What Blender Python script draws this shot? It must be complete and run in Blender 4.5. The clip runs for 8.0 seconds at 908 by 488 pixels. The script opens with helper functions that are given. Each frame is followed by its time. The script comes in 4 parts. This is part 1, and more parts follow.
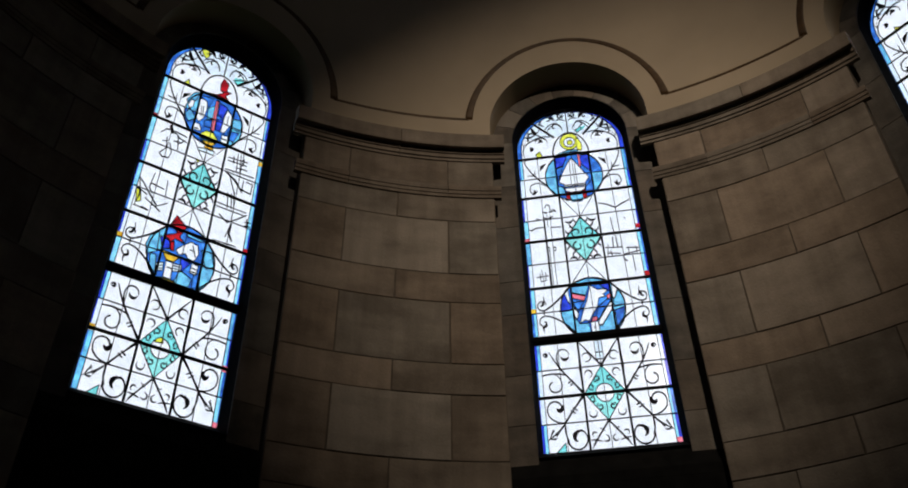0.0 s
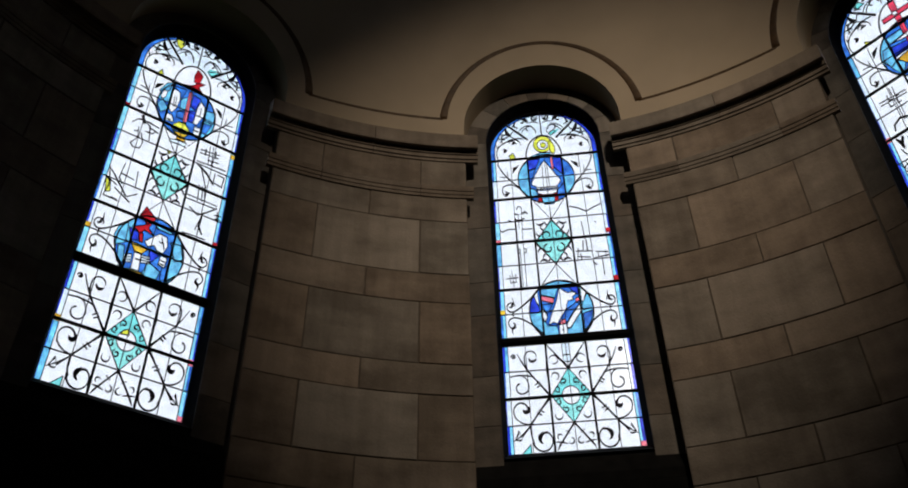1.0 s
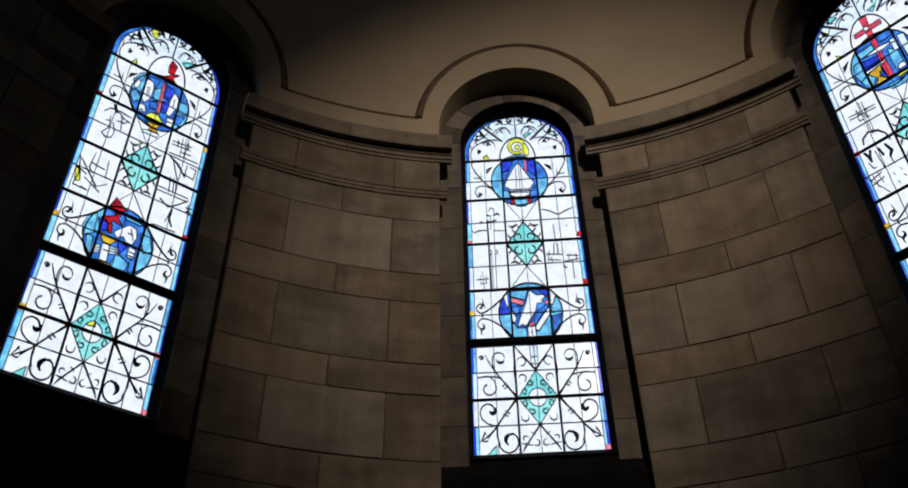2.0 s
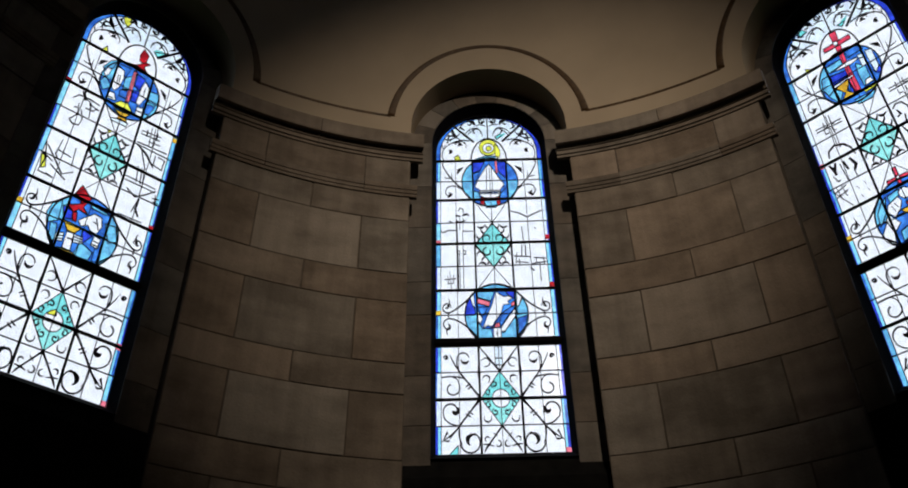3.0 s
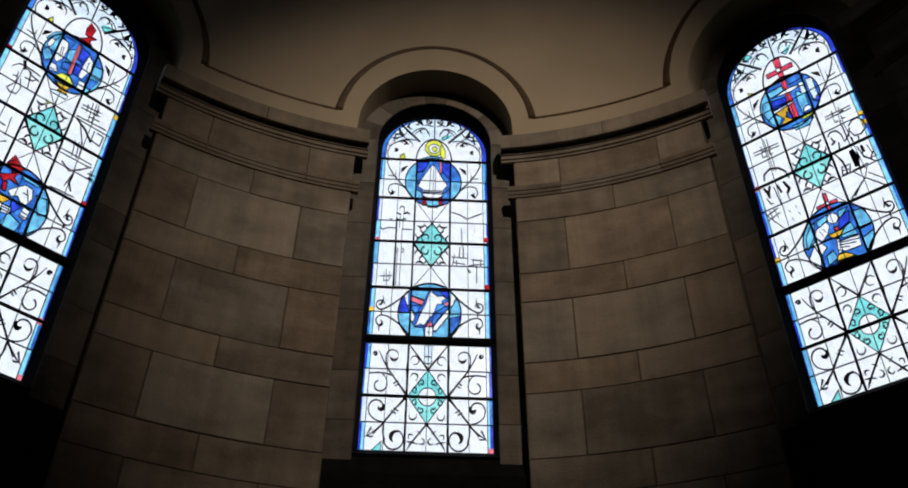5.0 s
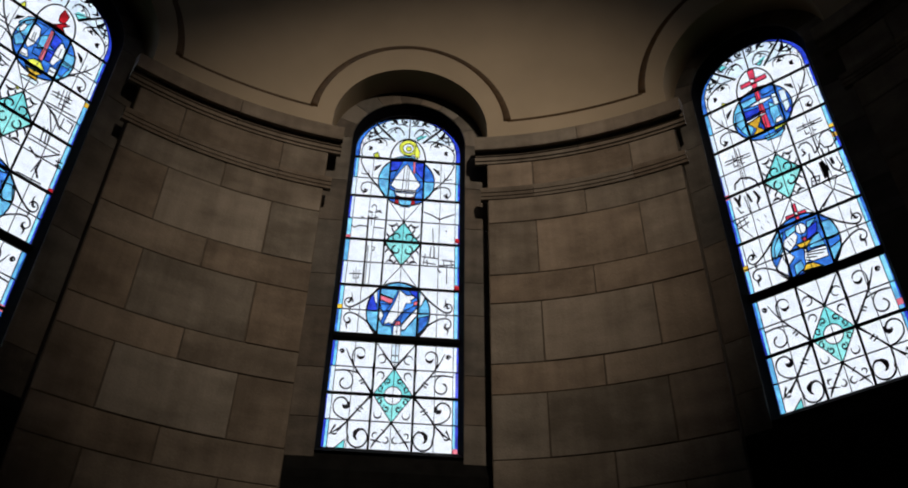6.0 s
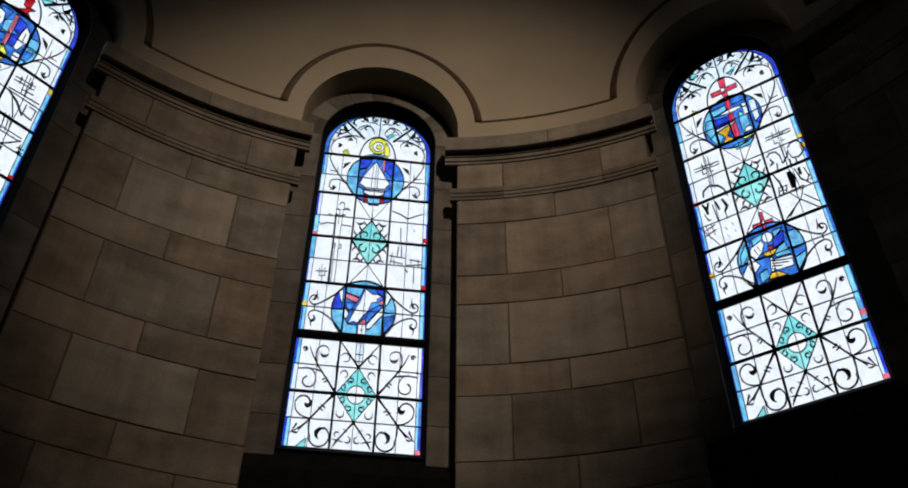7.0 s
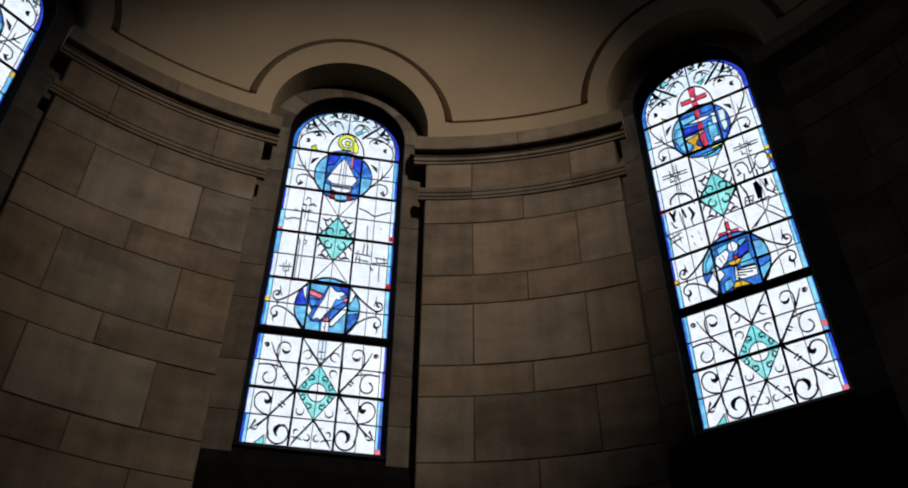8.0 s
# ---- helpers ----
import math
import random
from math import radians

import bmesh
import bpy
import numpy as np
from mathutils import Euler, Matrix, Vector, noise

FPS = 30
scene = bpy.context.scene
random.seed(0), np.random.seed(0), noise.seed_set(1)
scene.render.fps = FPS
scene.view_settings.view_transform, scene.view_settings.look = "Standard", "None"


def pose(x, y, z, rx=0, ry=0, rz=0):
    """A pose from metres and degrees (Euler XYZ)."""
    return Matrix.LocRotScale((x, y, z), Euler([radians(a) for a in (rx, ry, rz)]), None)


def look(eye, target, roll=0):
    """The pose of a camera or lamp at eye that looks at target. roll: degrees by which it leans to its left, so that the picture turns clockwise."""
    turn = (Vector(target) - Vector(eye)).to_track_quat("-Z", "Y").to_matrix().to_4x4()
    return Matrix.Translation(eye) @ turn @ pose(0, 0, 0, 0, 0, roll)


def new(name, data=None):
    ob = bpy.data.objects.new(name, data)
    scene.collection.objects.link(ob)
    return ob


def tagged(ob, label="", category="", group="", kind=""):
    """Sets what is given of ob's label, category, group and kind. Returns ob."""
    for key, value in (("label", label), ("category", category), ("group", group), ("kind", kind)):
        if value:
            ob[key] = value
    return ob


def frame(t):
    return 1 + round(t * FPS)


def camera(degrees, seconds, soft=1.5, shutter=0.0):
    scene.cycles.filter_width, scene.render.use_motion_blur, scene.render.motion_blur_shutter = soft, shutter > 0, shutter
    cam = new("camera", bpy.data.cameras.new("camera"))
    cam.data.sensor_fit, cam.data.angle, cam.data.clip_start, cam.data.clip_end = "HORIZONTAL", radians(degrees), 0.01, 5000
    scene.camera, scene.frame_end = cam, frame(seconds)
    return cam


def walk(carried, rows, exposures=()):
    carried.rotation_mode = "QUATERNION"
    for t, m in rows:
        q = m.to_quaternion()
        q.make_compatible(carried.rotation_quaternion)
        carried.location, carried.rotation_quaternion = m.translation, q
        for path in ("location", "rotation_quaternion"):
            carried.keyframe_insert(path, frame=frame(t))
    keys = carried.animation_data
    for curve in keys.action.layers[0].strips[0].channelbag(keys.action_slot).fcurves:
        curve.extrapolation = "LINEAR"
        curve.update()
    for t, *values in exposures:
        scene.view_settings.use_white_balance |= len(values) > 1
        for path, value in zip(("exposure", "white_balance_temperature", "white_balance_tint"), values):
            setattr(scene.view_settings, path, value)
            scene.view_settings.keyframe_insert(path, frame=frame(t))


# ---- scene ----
LENS = 52.2
cam = camera(LENS, 8.0, soft=1.9)
# seconds, x, y, z, yaw, tilt, roll
ROWS = [
    (0.0, -0.269, -1.735, 1.557, 8.21, 41.26, -1.17),
    (0.5, -0.276, -1.749, 1.562, 7.02, 41.14, -1.19),
    (1.0, -0.283, -1.763, 1.567, 5.69, 41.03, -1.21),
    (1.5, -0.287, -1.776, 1.572, 4.52, 40.94, -1.16),
    (3.0, -0.256, -1.802, 1.576, 1.00, 40.71, -0.85),
    (3.5, -0.228, -1.800, 1.566, -0.06, 40.75, -0.59),
    (4.0, -0.196, -1.794, 1.552, -1.17, 40.82, -0.25),
    (4.5, -0.161, -1.784, 1.535, -2.08, 40.93, 0.07),
    (6.0, -0.063, -1.712, 1.476, -4.79, 41.58, 0.83),
    (6.5, -0.061, -1.682, 1.480, -6.15, 41.71, 0.78),
    (7.0, -0.067, -1.650, 1.490, -7.54, 41.82, 0.54),
    (7.5, -0.076, -1.621, 1.498, -9.09, 41.90, 0.48),
    (8.0, -0.088, -1.594, 1.505, -10.57, 41.99, 0.36),
]
walk(cam, [(t, pose(x, y, z, 0, 0, yaw) @ pose(0, 0, 0, 90 + tilt) @ pose(0, 0, 0, 0, 0, roll)) for t, x, y, z, yaw, tilt, roll in ROWS])

# ---- world and light: a bright overcast sky outside, a warm church spotlight within ----
world = bpy.data.worlds.new("world")
scene.world = world
world.use_nodes = True
bg = world.node_tree.nodes["Background"]
bg.inputs["Color"].default_value = (0.90, 0.955, 1.06, 1)
bg.inputs["Strength"].default_value = 1.15

EYE_Z = 1.37          # lifts the plan so that the floor is z = 0


def spot(name, eye, target, watts, degrees, blend, radius, colour):
    data = bpy.data.lights.new(name, "SPOT")
    data.energy, data.spot_size, data.spot_blend = watts, radians(degrees), blend
    data.shadow_soft_size, data.color = radius, colour
    ob = new(name, data)
    ob.matrix_world = look(eye, target)
    return ob


spot("apse_spotlight", (2.2, -3.2, 11.2), (0.2, 4.6, 7.3), 1700, 43, 1.0, 0.05, (1.0, 0.83, 0.64))

# ---- materials ----


def material(name):
    m = bpy.data.materials.new(name)
    m.use_nodes = True
    n = m.node_tree.nodes
    return m, n, m.node_tree.links, n["Principled BSDF"]


def stone(name, dark, light, rough=0.85, spread=0.42, bump=0.35):
    """Dressed stone: each block has its own tone, with clouds, bedding streaks, pits and stains."""
    m, n, l, b = material(name)
    co = n.new("ShaderNodeTexCoord")
    info = n.new("ShaderNodeObjectInfo")
    shift = n.new("ShaderNodeVectorMath"); shift.operation = "MULTIPLY_ADD"
    l.new(info.outputs["Random"], shift.inputs[0]); shift.inputs[1].default_value = (37, 53, 71)
    l.new(co.outputs["Object"], shift.inputs[2])
    streak = n.new("ShaderNodeMapping"); streak.inputs["Scale"].default_value = (1.2, 1.2, 3.2)
    l.new(shift.outputs[0], streak.inputs[0])
    n1 = n.new("ShaderNodeTexNoise"); n1.inputs["Scale"].default_value = 2.3; n1.inputs["Detail"].default_value = 5; n1.inputs["Roughness"].default_value = 0.65
    l.new(shift.outputs[0], n1.inputs[0])
    n2 = n.new("ShaderNodeTexNoise"); n2.inputs["Scale"].default_value = 1.5; n2.inputs["Detail"].default_value = 4
    l.new(streak.outputs[0], n2.inputs[0])
    n3 = n.new("ShaderNodeTexNoise"); n3.inputs["Scale"].default_value = 55; n3.inputs["Detail"].default_value = 3
    l.new(shift.outputs[0], n3.inputs[0])
    add = n.new("ShaderNodeMath"); add.operation = "ADD"
    l.new(n1.outputs["Fac"], add.inputs[0]); l.new(n2.outputs["Fac"], add.inputs[1])
    mid = n.new("ShaderNodeMath"); mid.operation = "MULTIPLY_ADD"
    l.new(info.outputs["Random"], mid.inputs[0]); mid.inputs[1].default_value = spread; mid.inputs[2].default_value = -0.5 - spread / 2
    tot = n.new("ShaderNodeMath"); tot.operation = "ADD"
    l.new(add.outputs[0], tot.inputs[0]); l.new(mid.outputs[0], tot.inputs[1])
    ramp = n.new("ShaderNodeValToRGB")
    ramp.color_ramp.elements[0].position, ramp.color_ramp.elements[0].color = 0.22, (*dark, 1)
    ramp.color_ramp.elements[1].position, ramp.color_ramp.elements[1].color = 0.78, (*light, 1)
    l.new(tot.outputs[0], ramp.inputs[0])
    pick = n.new("ShaderNodeMath"); pick.operation = "MULTIPLY"; pick.inputs[1].default_value = 7.31
    l.new(info.outputs["Random"], pick.inputs[0])
    part_ = n.new("ShaderNodeMath"); part_.operation = "FRACT"; l.new(pick.outputs[0], part_.inputs[0])
    warm = n.new("ShaderNodeMix"); warm.data_type = "RGBA"; warm.blend_type = "MULTIPLY"
    l.new(part_.outputs[0], warm.inputs["Factor"]); l.new(ramp.outputs[0], warm.inputs["A"]); warm.inputs["B"].default_value = (1.0, 0.87, 0.77, 1)
    runs = n.new("ShaderNodeMapping"); runs.inputs["Scale"].default_value = (7, 7, 0.5); l.new(shift.outputs[0], runs.inputs[0])
    n4 = n.new("ShaderNodeTexNoise"); n4.inputs["Scale"].default_value = 1.3; n4.inputs["Detail"].default_value = 4; l.new(runs.outputs[0], n4.inputs[0])
    rr = n.new("ShaderNodeValToRGB"); rr.color_ramp.elements[0].position, rr.color_ramp.elements[1].position = 0.35, 0.62
    rr.color_ramp.elements[0].color = (0.72, 0.70, 0.68, 1); l.new(n4.outputs["Fac"], rr.inputs[0])
    run = n.new("ShaderNodeMix"); run.data_type = "RGBA"; run.blend_type = "MULTIPLY"; run.inputs["Factor"].default_value = 0.75
    l.new(warm.outputs["Result"], run.inputs["A"]); l.new(rr.outputs[0], run.inputs["B"])
    grain = n.new("ShaderNodeMix"); grain.data_type = "RGBA"; grain.blend_type = "MULTIPLY"; grain.inputs["Factor"].default_value = 0.25
    l.new(run.outputs["Result"], grain.inputs["A"]); l.new(n3.outputs["Fac"], grain.inputs["B"])
    l.new(grain.outputs["Result"], b.inputs["Base Color"])
    b.inputs["Roughness"].default_value = rough
    bm_ = n.new("ShaderNodeBump"); bm_.inputs["Strength"].default_value = bump; bm_.inputs["Distance"].default_value = 0.01
    h = n.new("ShaderNodeMath"); h.operation = "ADD"
    l.new(n1.outputs["Fac"], h.inputs[0]); l.new(n3.outputs["Fac"], h.inputs[1])
    l.new(h.outputs[0], bm_.inputs["Height"]); l.new(bm_.outputs[0], b.inputs["Normal"])
    return m


def plain(name, colour, rough=0.5, metal=0.0, vary=0.2, scale=6.0, gloss=0.4):
    m, n, l, b = material(name)
    co = n.new("ShaderNodeTexCoord")
    n1 = n.new("ShaderNodeTexNoise"); n1.inputs["Scale"].default_value = scale; n1.inputs["Detail"].default_value = 6
    l.new(co.outputs["Object"], n1.inputs[0])
    ramp = n.new("ShaderNodeValToRGB")
    ramp.color_ramp.elements[0].position, ramp.color_ramp.elements[1].position = 0.3, 0.7
    ramp.color_ramp.elements[0].color = (*[c * (1 - vary) for c in colour], 1)
    ramp.color_ramp.elements[1].color = (*[min(1, c * (1 + vary)) for c in colour], 1)
    l.new(n1.outputs["Fac"], ramp.inputs[0]); l.new(ramp.outputs[0], b.inputs["Base Color"])
    b.inputs["Roughness"].default_value, b.inputs["Metallic"].default_value = rough, metal
    b.inputs["Specular IOR Level"].default_value = gloss
    bp = n.new("ShaderNodeBump"); bp.inputs["Strength"].default_value = 0.12; bp.inputs["Distance"].default_value = 0.005
    l.new(n1.outputs["Fac"], bp.inputs["Height"]); l.new(bp.outputs[0], b.inputs["Normal"])
    return m


def glass(name, colour, streak=0.12):
    """Tinted leaded glass: light passes and takes the tint (half at each face), with a faint gloss. Hand-made streaks."""
    m, n, l, b = material(name)
    co = n.new("ShaderNodeTexCoord")
    info = n.new("ShaderNodeObjectInfo")
    shift = n.new("ShaderNodeVectorMath"); shift.operation = "MULTIPLY_ADD"
    l.new(info.outputs["Random"], shift.inputs[0]); shift.inputs[1].default_value = (19, 31, 47)
    l.new(co.outputs["Object"], shift.inputs[2])
    n1 = n.new("ShaderNodeTexNoise"); n1.inputs["Scale"].default_value = 11; n1.inputs["Detail"].default_value = 3
    l.new(shift.outputs[0], n1.inputs[0])
    ramp = n.new("ShaderNodeValToRGB")
    half = [c ** 0.5 for c in colour]
    ramp.color_ramp.elements[0].position, ramp.color_ramp.elements[1].position = 0.3, 0.75
    ramp.color_ramp.elements[0].color = (*[c * (1 - streak) for c in half], 1)
    ramp.color_ramp.elements[1].color = (*[min(1, c * (1 + streak * 0.6)) for c in half], 1)
    l.new(n1.outputs["Fac"], ramp.inputs[0])
    tr = n.new("ShaderNodeBsdfTransparent"); l.new(ramp.outputs[0], tr.inputs["Color"])
    gl = n.new("ShaderNodeBsdfGlossy"); gl.inputs["Roughness"].default_value = 0.15
    mix = n.new("ShaderNodeMixShader"); mix.inputs[0].default_value = 0.03
    l.new(tr.outputs[0], mix.inputs[1]); l.new(gl.outputs[0], mix.inputs[2])
    l.new(mix.outputs[0], n["Material Output"].inputs["Surface"])
    return m


ASHLAR = stone("ashlar", (0.125, 0.106, 0.086), (0.268, 0.237, 0.203))
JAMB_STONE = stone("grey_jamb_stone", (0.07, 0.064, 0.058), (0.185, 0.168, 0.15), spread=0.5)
CARVED = stone("carved_stone", (0.125, 0.104, 0.084), (0.235, 0.204, 0.172), spread=0.25)
MORTAR = plain("mortar", (0.09, 0.072, 0.056), 0.95, 0, 0.25, 14)
PLASTER = plain("plaster", (0.295, 0.236, 0.168), 0.7, 0, 0.07, 2.0)
GILT = plain("gilt", (0.050, 0.027, 0.010), 0.5, 0.0, 0.35, 12, 0.14)
IRON = plain("iron", (0.005, 0.005, 0.006), 0.9, 0.0, 0.3, 20, 0.03)
LEAD = plain("lead", (0.010, 0.010, 0.014), 0.8, 0.0, 0.3, 20, 0.12)
# floor and nave are unseen; their dark colour keeps bounced light low
FLOOR = stone("low_bounce_floor", (0.03, 0.028, 0.026), (0.07, 0.062, 0.055), 0.5)
# dull green of the unseen ground sheet that blocks low outdoor light
LOW_LIGHT_BLOCK = plain("grass", (0.05, 0.07, 0.025), 0.95, 0, 0.4, 0.6)
NAVE = stone("low_bounce_nave", (0.035, 0.03, 0.025), (0.08, 0.068, 0.055))
G_CLEAR = glass("clear_glass", (0.93, 0.95, 0.97), 0.04)
G_SKY = glass("sky_glass", (0.19, 0.58, 1.0), 0.25)
G_AQUA = glass("aqua_glass", (0.30, 0.74, 1.0), 0.15)
G_BLUE = glass("blue_glass", (0.04, 0.085, 0.92), 0.4)
G_MID = glass("mid_blue_glass", (0.06, 0.24, 1.0), 0.4)
G_TEAL = glass("teal_glass", (0.24, 0.76, 0.74))
G_TEAL_PALE = glass("pale_teal_glass", (0.36, 0.86, 0.80))
# near black that paints the shade below each window into sill and panel
SILL_SHADE = plain("slate", (0.008, 0.008, 0.008), 0.9, 0, 0.35, 9, 0.03)
G_RED = glass("red_glass", (0.50, 0.015, 0.025), 0.3)
G_ROSE = glass("rose_glass", (0.78, 0.07, 0.13), 0.2)
G_PINK = glass("pink_glass", (0.92, 0.22, 0.28))
G_GOLD = glass("gold_glass", (0.97, 0.52, 0.05), 0.25)
G_LIME = glass("lime_glass", (0.85, 0.90, 0.10), 0.2)
G_PALE = glass("pale_glass", (0.80, 0.90, 1.0), 0.08)

# ---- mesh helpers ----


def mesh(name, verts, faces, mat, smooth=False):
    me = bpy.data.meshes.new(name)
    me.from_pydata([tuple(v) for v in verts], [], faces)
    me.validate()
    b = bmesh.new(); b.from_mesh(me)
    bmesh.ops.recalc_face_normals(b, faces=b.faces)
    b.to_mesh(me); b.free()
    if smooth:
        me.polygons.foreach_set("use_smooth", [True] * len(me.polygons))
    me.materials.append(mat)
    return me


def part(name, me, parent, label=""):
    ob = new(name, me)
    ob.parent = parent
    return tagged(ob, label)


def thing(name, label, category, kind="", group="", m=None):
    ob = new(name)
    ob.empty_display_size = 0.2
    if m is not None:
        ob.matrix_world = m
    return tagged(ob, label, category, group, kind)


def polar(r, deg, z):
    return Vector((r * math.sin(radians(deg)), r * math.cos(radians(deg)), z))


def sector(a0, a1, r0, r1, z0, z1, mat, steps=None, chamfer=0.0, origin=None):
    """A curved block between two angles, radii and heights; its inner edges may be chamfered. origin: local zero."""
    k = steps or max(1, int(abs(a1 - a0) / 1.5 + 0.5))
    verts, faces = [], []
    o = origin or Vector((0, 0, 0))
    c = chamfer
    ca = math.degrees(c / r0) if c else 0
    ring = [(r0, z0 + c), (r0, z1 - c), (r0 + c, z1), (r1, z1), (r1, z0), (r0 + c, z0)] if c else [(r0, z0), (r0, z1), (r1, z1), (r1, z0)]
    angles = [a0 + (a1 - a0) * i / k for i in range(k + 1)]
    q = len(ring)
    for i, a in enumerate(angles):
        for r, z in ring:
            aa = a
            if c and r == r0:
                aa = min(max(a, a0 + ca), a1 - ca)
            verts.append(polar(r, aa, z) - o)
    for i in range(k):
        for j in range(q):
            faces.append((i * q + j, i * q + (j + 1) % q, (i + 1) * q + (j + 1) % q, (i + 1) * q + j))
    faces += [tuple(range(q)), tuple(k * q + j for j in reversed(range(q)))]
    return mesh("block", verts, faces, mat)


def sweep_arc(profile, a0, a1, mat, steps=24):
    """A profile of (radius, z) swept round the apse."""
    verts, faces, q = [], [], len(profile)
    for i in range(steps + 1):
        a = a0 + (a1 - a0) * i / steps
        verts += [polar(r, a, z) for r, z in profile]
    for i in range(steps):
        for j in range(q):
            faces.append((i * q + j, i * q + (j + 1) % q, (i + 1) * q + (j + 1) % q, (i + 1) * q + j))
    faces += [tuple(range(q)), tuple(steps * q + j for j in reversed(range(q)))]
    return mesh("moulding", verts, faces, mat)


def prism(poly, y0, y1, mat):
    """A flat outline in x and z, from depth y0 to y1."""
    k = len(poly)
    verts = [(x, y0, z) for x, z in poly] + [(x, y1, z) for x, z in poly]
    faces = [tuple(range(k)), tuple(range(2 * k - 1, k - 1, -1))]
    faces += [(i, (i + 1) % k, k + (i + 1) % k, k + i) for i in range(k)]
    return mesh("slab", verts, faces, mat)


# ---- plan ----
R = 4.656             # the wall's inner face
BACK = 5.02           # its outer face
HALF = 9.68           # half the niche, in degrees
STEP = 42.0           # from window to window
Z = lambda z: z + EYE_Z
SPRING = Z(7.25)      # springing of the arches
CORNICE = Z(7.155)     # top of the cornice
ARCH = 0.785          # radius of the niche arch
SURROUND = 4.77       # face of the window surround
GLASS = 4.92          # plane of the glass
DOME_R, DOME_Z = 4.64, Z(6.75)
WINDOWS = (-STEP, 0.0, STEP)
BAYS = ((-74.3, -STEP - HALF), (-STEP + HALF, -HALF), (HALF, STEP - HALF), (STEP + HALF, 74.3))
COURSES = [6.33, 6.004, 5.374, 5.054, 4.425, 4.13, 3.55, 3.24, 2.61, 2.30, 1.67, 1.36, 0.73, 0.42, -0.21, -0.52, -1.37]

# ---- floor and walls ----
me = prism([(-7, -9), (7, -9), (7, 6.5), (-7, 6.5)], 0, 0.2, FLOOR)
floor = new("floor", me)
floor.matrix_world = Matrix.Rotation(radians(-90), 4, "X") @ Matrix.Scale(-1, 4, (0, 0, 1))
tagged(floor, "unseen stone church floor, coloured dark to limit bounced light", "floor", "", "structure")

# unseen ground, added to keep below-horizon light out of the windows
ground = new("ground", prism([(-300, -300), (300, -300), (300, 300), (-300, 300)], 0, 0.1, LOW_LIGHT_BLOCK))
ground.matrix_world = Matrix.Translation((0, 0, -0.25)) @ Matrix.Rotation(radians(-90), 4, "X") @ Matrix.Scale(-1, 4, (0, 0, 1))
tagged(ground, "unseen dull green ground added to block light from below", "ground", "", "structure")

wall = thing("wall_apse", "curved apse wall of beige ashlar stone blocks", "wall", "structure")
JOINT = 0.0068
for a0, a1 in BAYS:
    part("backing", sector(a0, a1, R + 0.012, BACK, 0, CORNICE - 0.01, MORTAR), wall, "dark mortar behind the blocks")
for w in WINDOWS:
    part("apron", sector(w - HALF, w + HALF, R + 0.012, BACK, 0, Z(2.60), MORTAR), wall)
end_wall = BAYS[0][0]
for s in (-1, 1):
    part("end_wall", sector(min(s * 74.3, s * 90), max(s * 74.3, s * 90), R, BACK, 0, CORNICE, ASHLAR), wall)

# unseen walls and ceiling that close the nave, dark so they bounce little light
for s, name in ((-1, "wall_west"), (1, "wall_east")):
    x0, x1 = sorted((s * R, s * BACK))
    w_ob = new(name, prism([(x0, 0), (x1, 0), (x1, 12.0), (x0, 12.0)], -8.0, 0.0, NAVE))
    tagged(w_ob, "unseen plain nave wall, coloured dark to limit bounced light", "wall", "", "structure")
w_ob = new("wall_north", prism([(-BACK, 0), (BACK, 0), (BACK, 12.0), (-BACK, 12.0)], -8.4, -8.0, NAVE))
tagged(w_ob, "unseen plain wall closing the nave, coloured dark", "wall", "", "structure")
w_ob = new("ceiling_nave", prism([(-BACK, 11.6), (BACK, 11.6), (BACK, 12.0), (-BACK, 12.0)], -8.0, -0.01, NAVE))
tagged(w_ob, "unseen plain nave ceiling, coloured dark to limit bounced light", "ceiling", "", "structure")


# ---- half dome with arched cuts ----


def dome_radius(z):
    return math.sqrt(max(0.0, DOME_R ** 2 - (z - DOME_Z) ** 2))


def low_edge(a):
    """Height at which the plaster begins, over a niche its arch."""
    for w in WINDOWS:
        d = a - w
        if abs(d) < HALF + 0.3:
            z = CORNICE
            for _ in range(12):
                u = dome_radius(z) * math.sin(radians(abs(d)))
                z = SPRING + math.sqrt(max(0.0, ARCH ** 2 - u * u)) if u < ARCH else CORNICE
            return z
    return CORNICE


angles = []
for w in WINDOWS:
    angles += [w + (HALF + 0.16) * math.sin(radians(k * 90 / 22)) for k in range(-22, 23)]
for a0, a1 in BAYS:
    angles += [a0 + (a1 - a0) * i / 10 for i in range(1, 10)]
angles += [-90, -85, -80, -74.3, 74.3, 80, 85, 90]
angles = sorted(angles)
rows, verts, faces = 26, [], []
for shell in (0.0, 0.14):
    for a in angles:
        z0 = low_edge(a)
        e0 = math.asin((z0 - DOME_Z) / DOME_R)
        for j in range(rows + 1):
            e = e0 + (math.pi / 2 - e0) * (j / rows)
            r = (DOME_R + shell) * math.cos(e)
            verts.append(polar(r, a, DOME_Z + (DOME_R + shell) * math.sin(e) if shell == 0 or j else z0 + 0.004))
n_a, n_r = len(angles), rows + 1
for shell in range(2):
    o = shell * n_a * n_r
    for i in range(n_a - 1):
        for j in range(rows):
            q = [o + i * n_r + j, o + (i + 1) * n_r + j, o + (i + 1) * n_r + j + 1, o + i * n_r + j + 1]
            faces.append(q if shell == 0 else q[::-1])
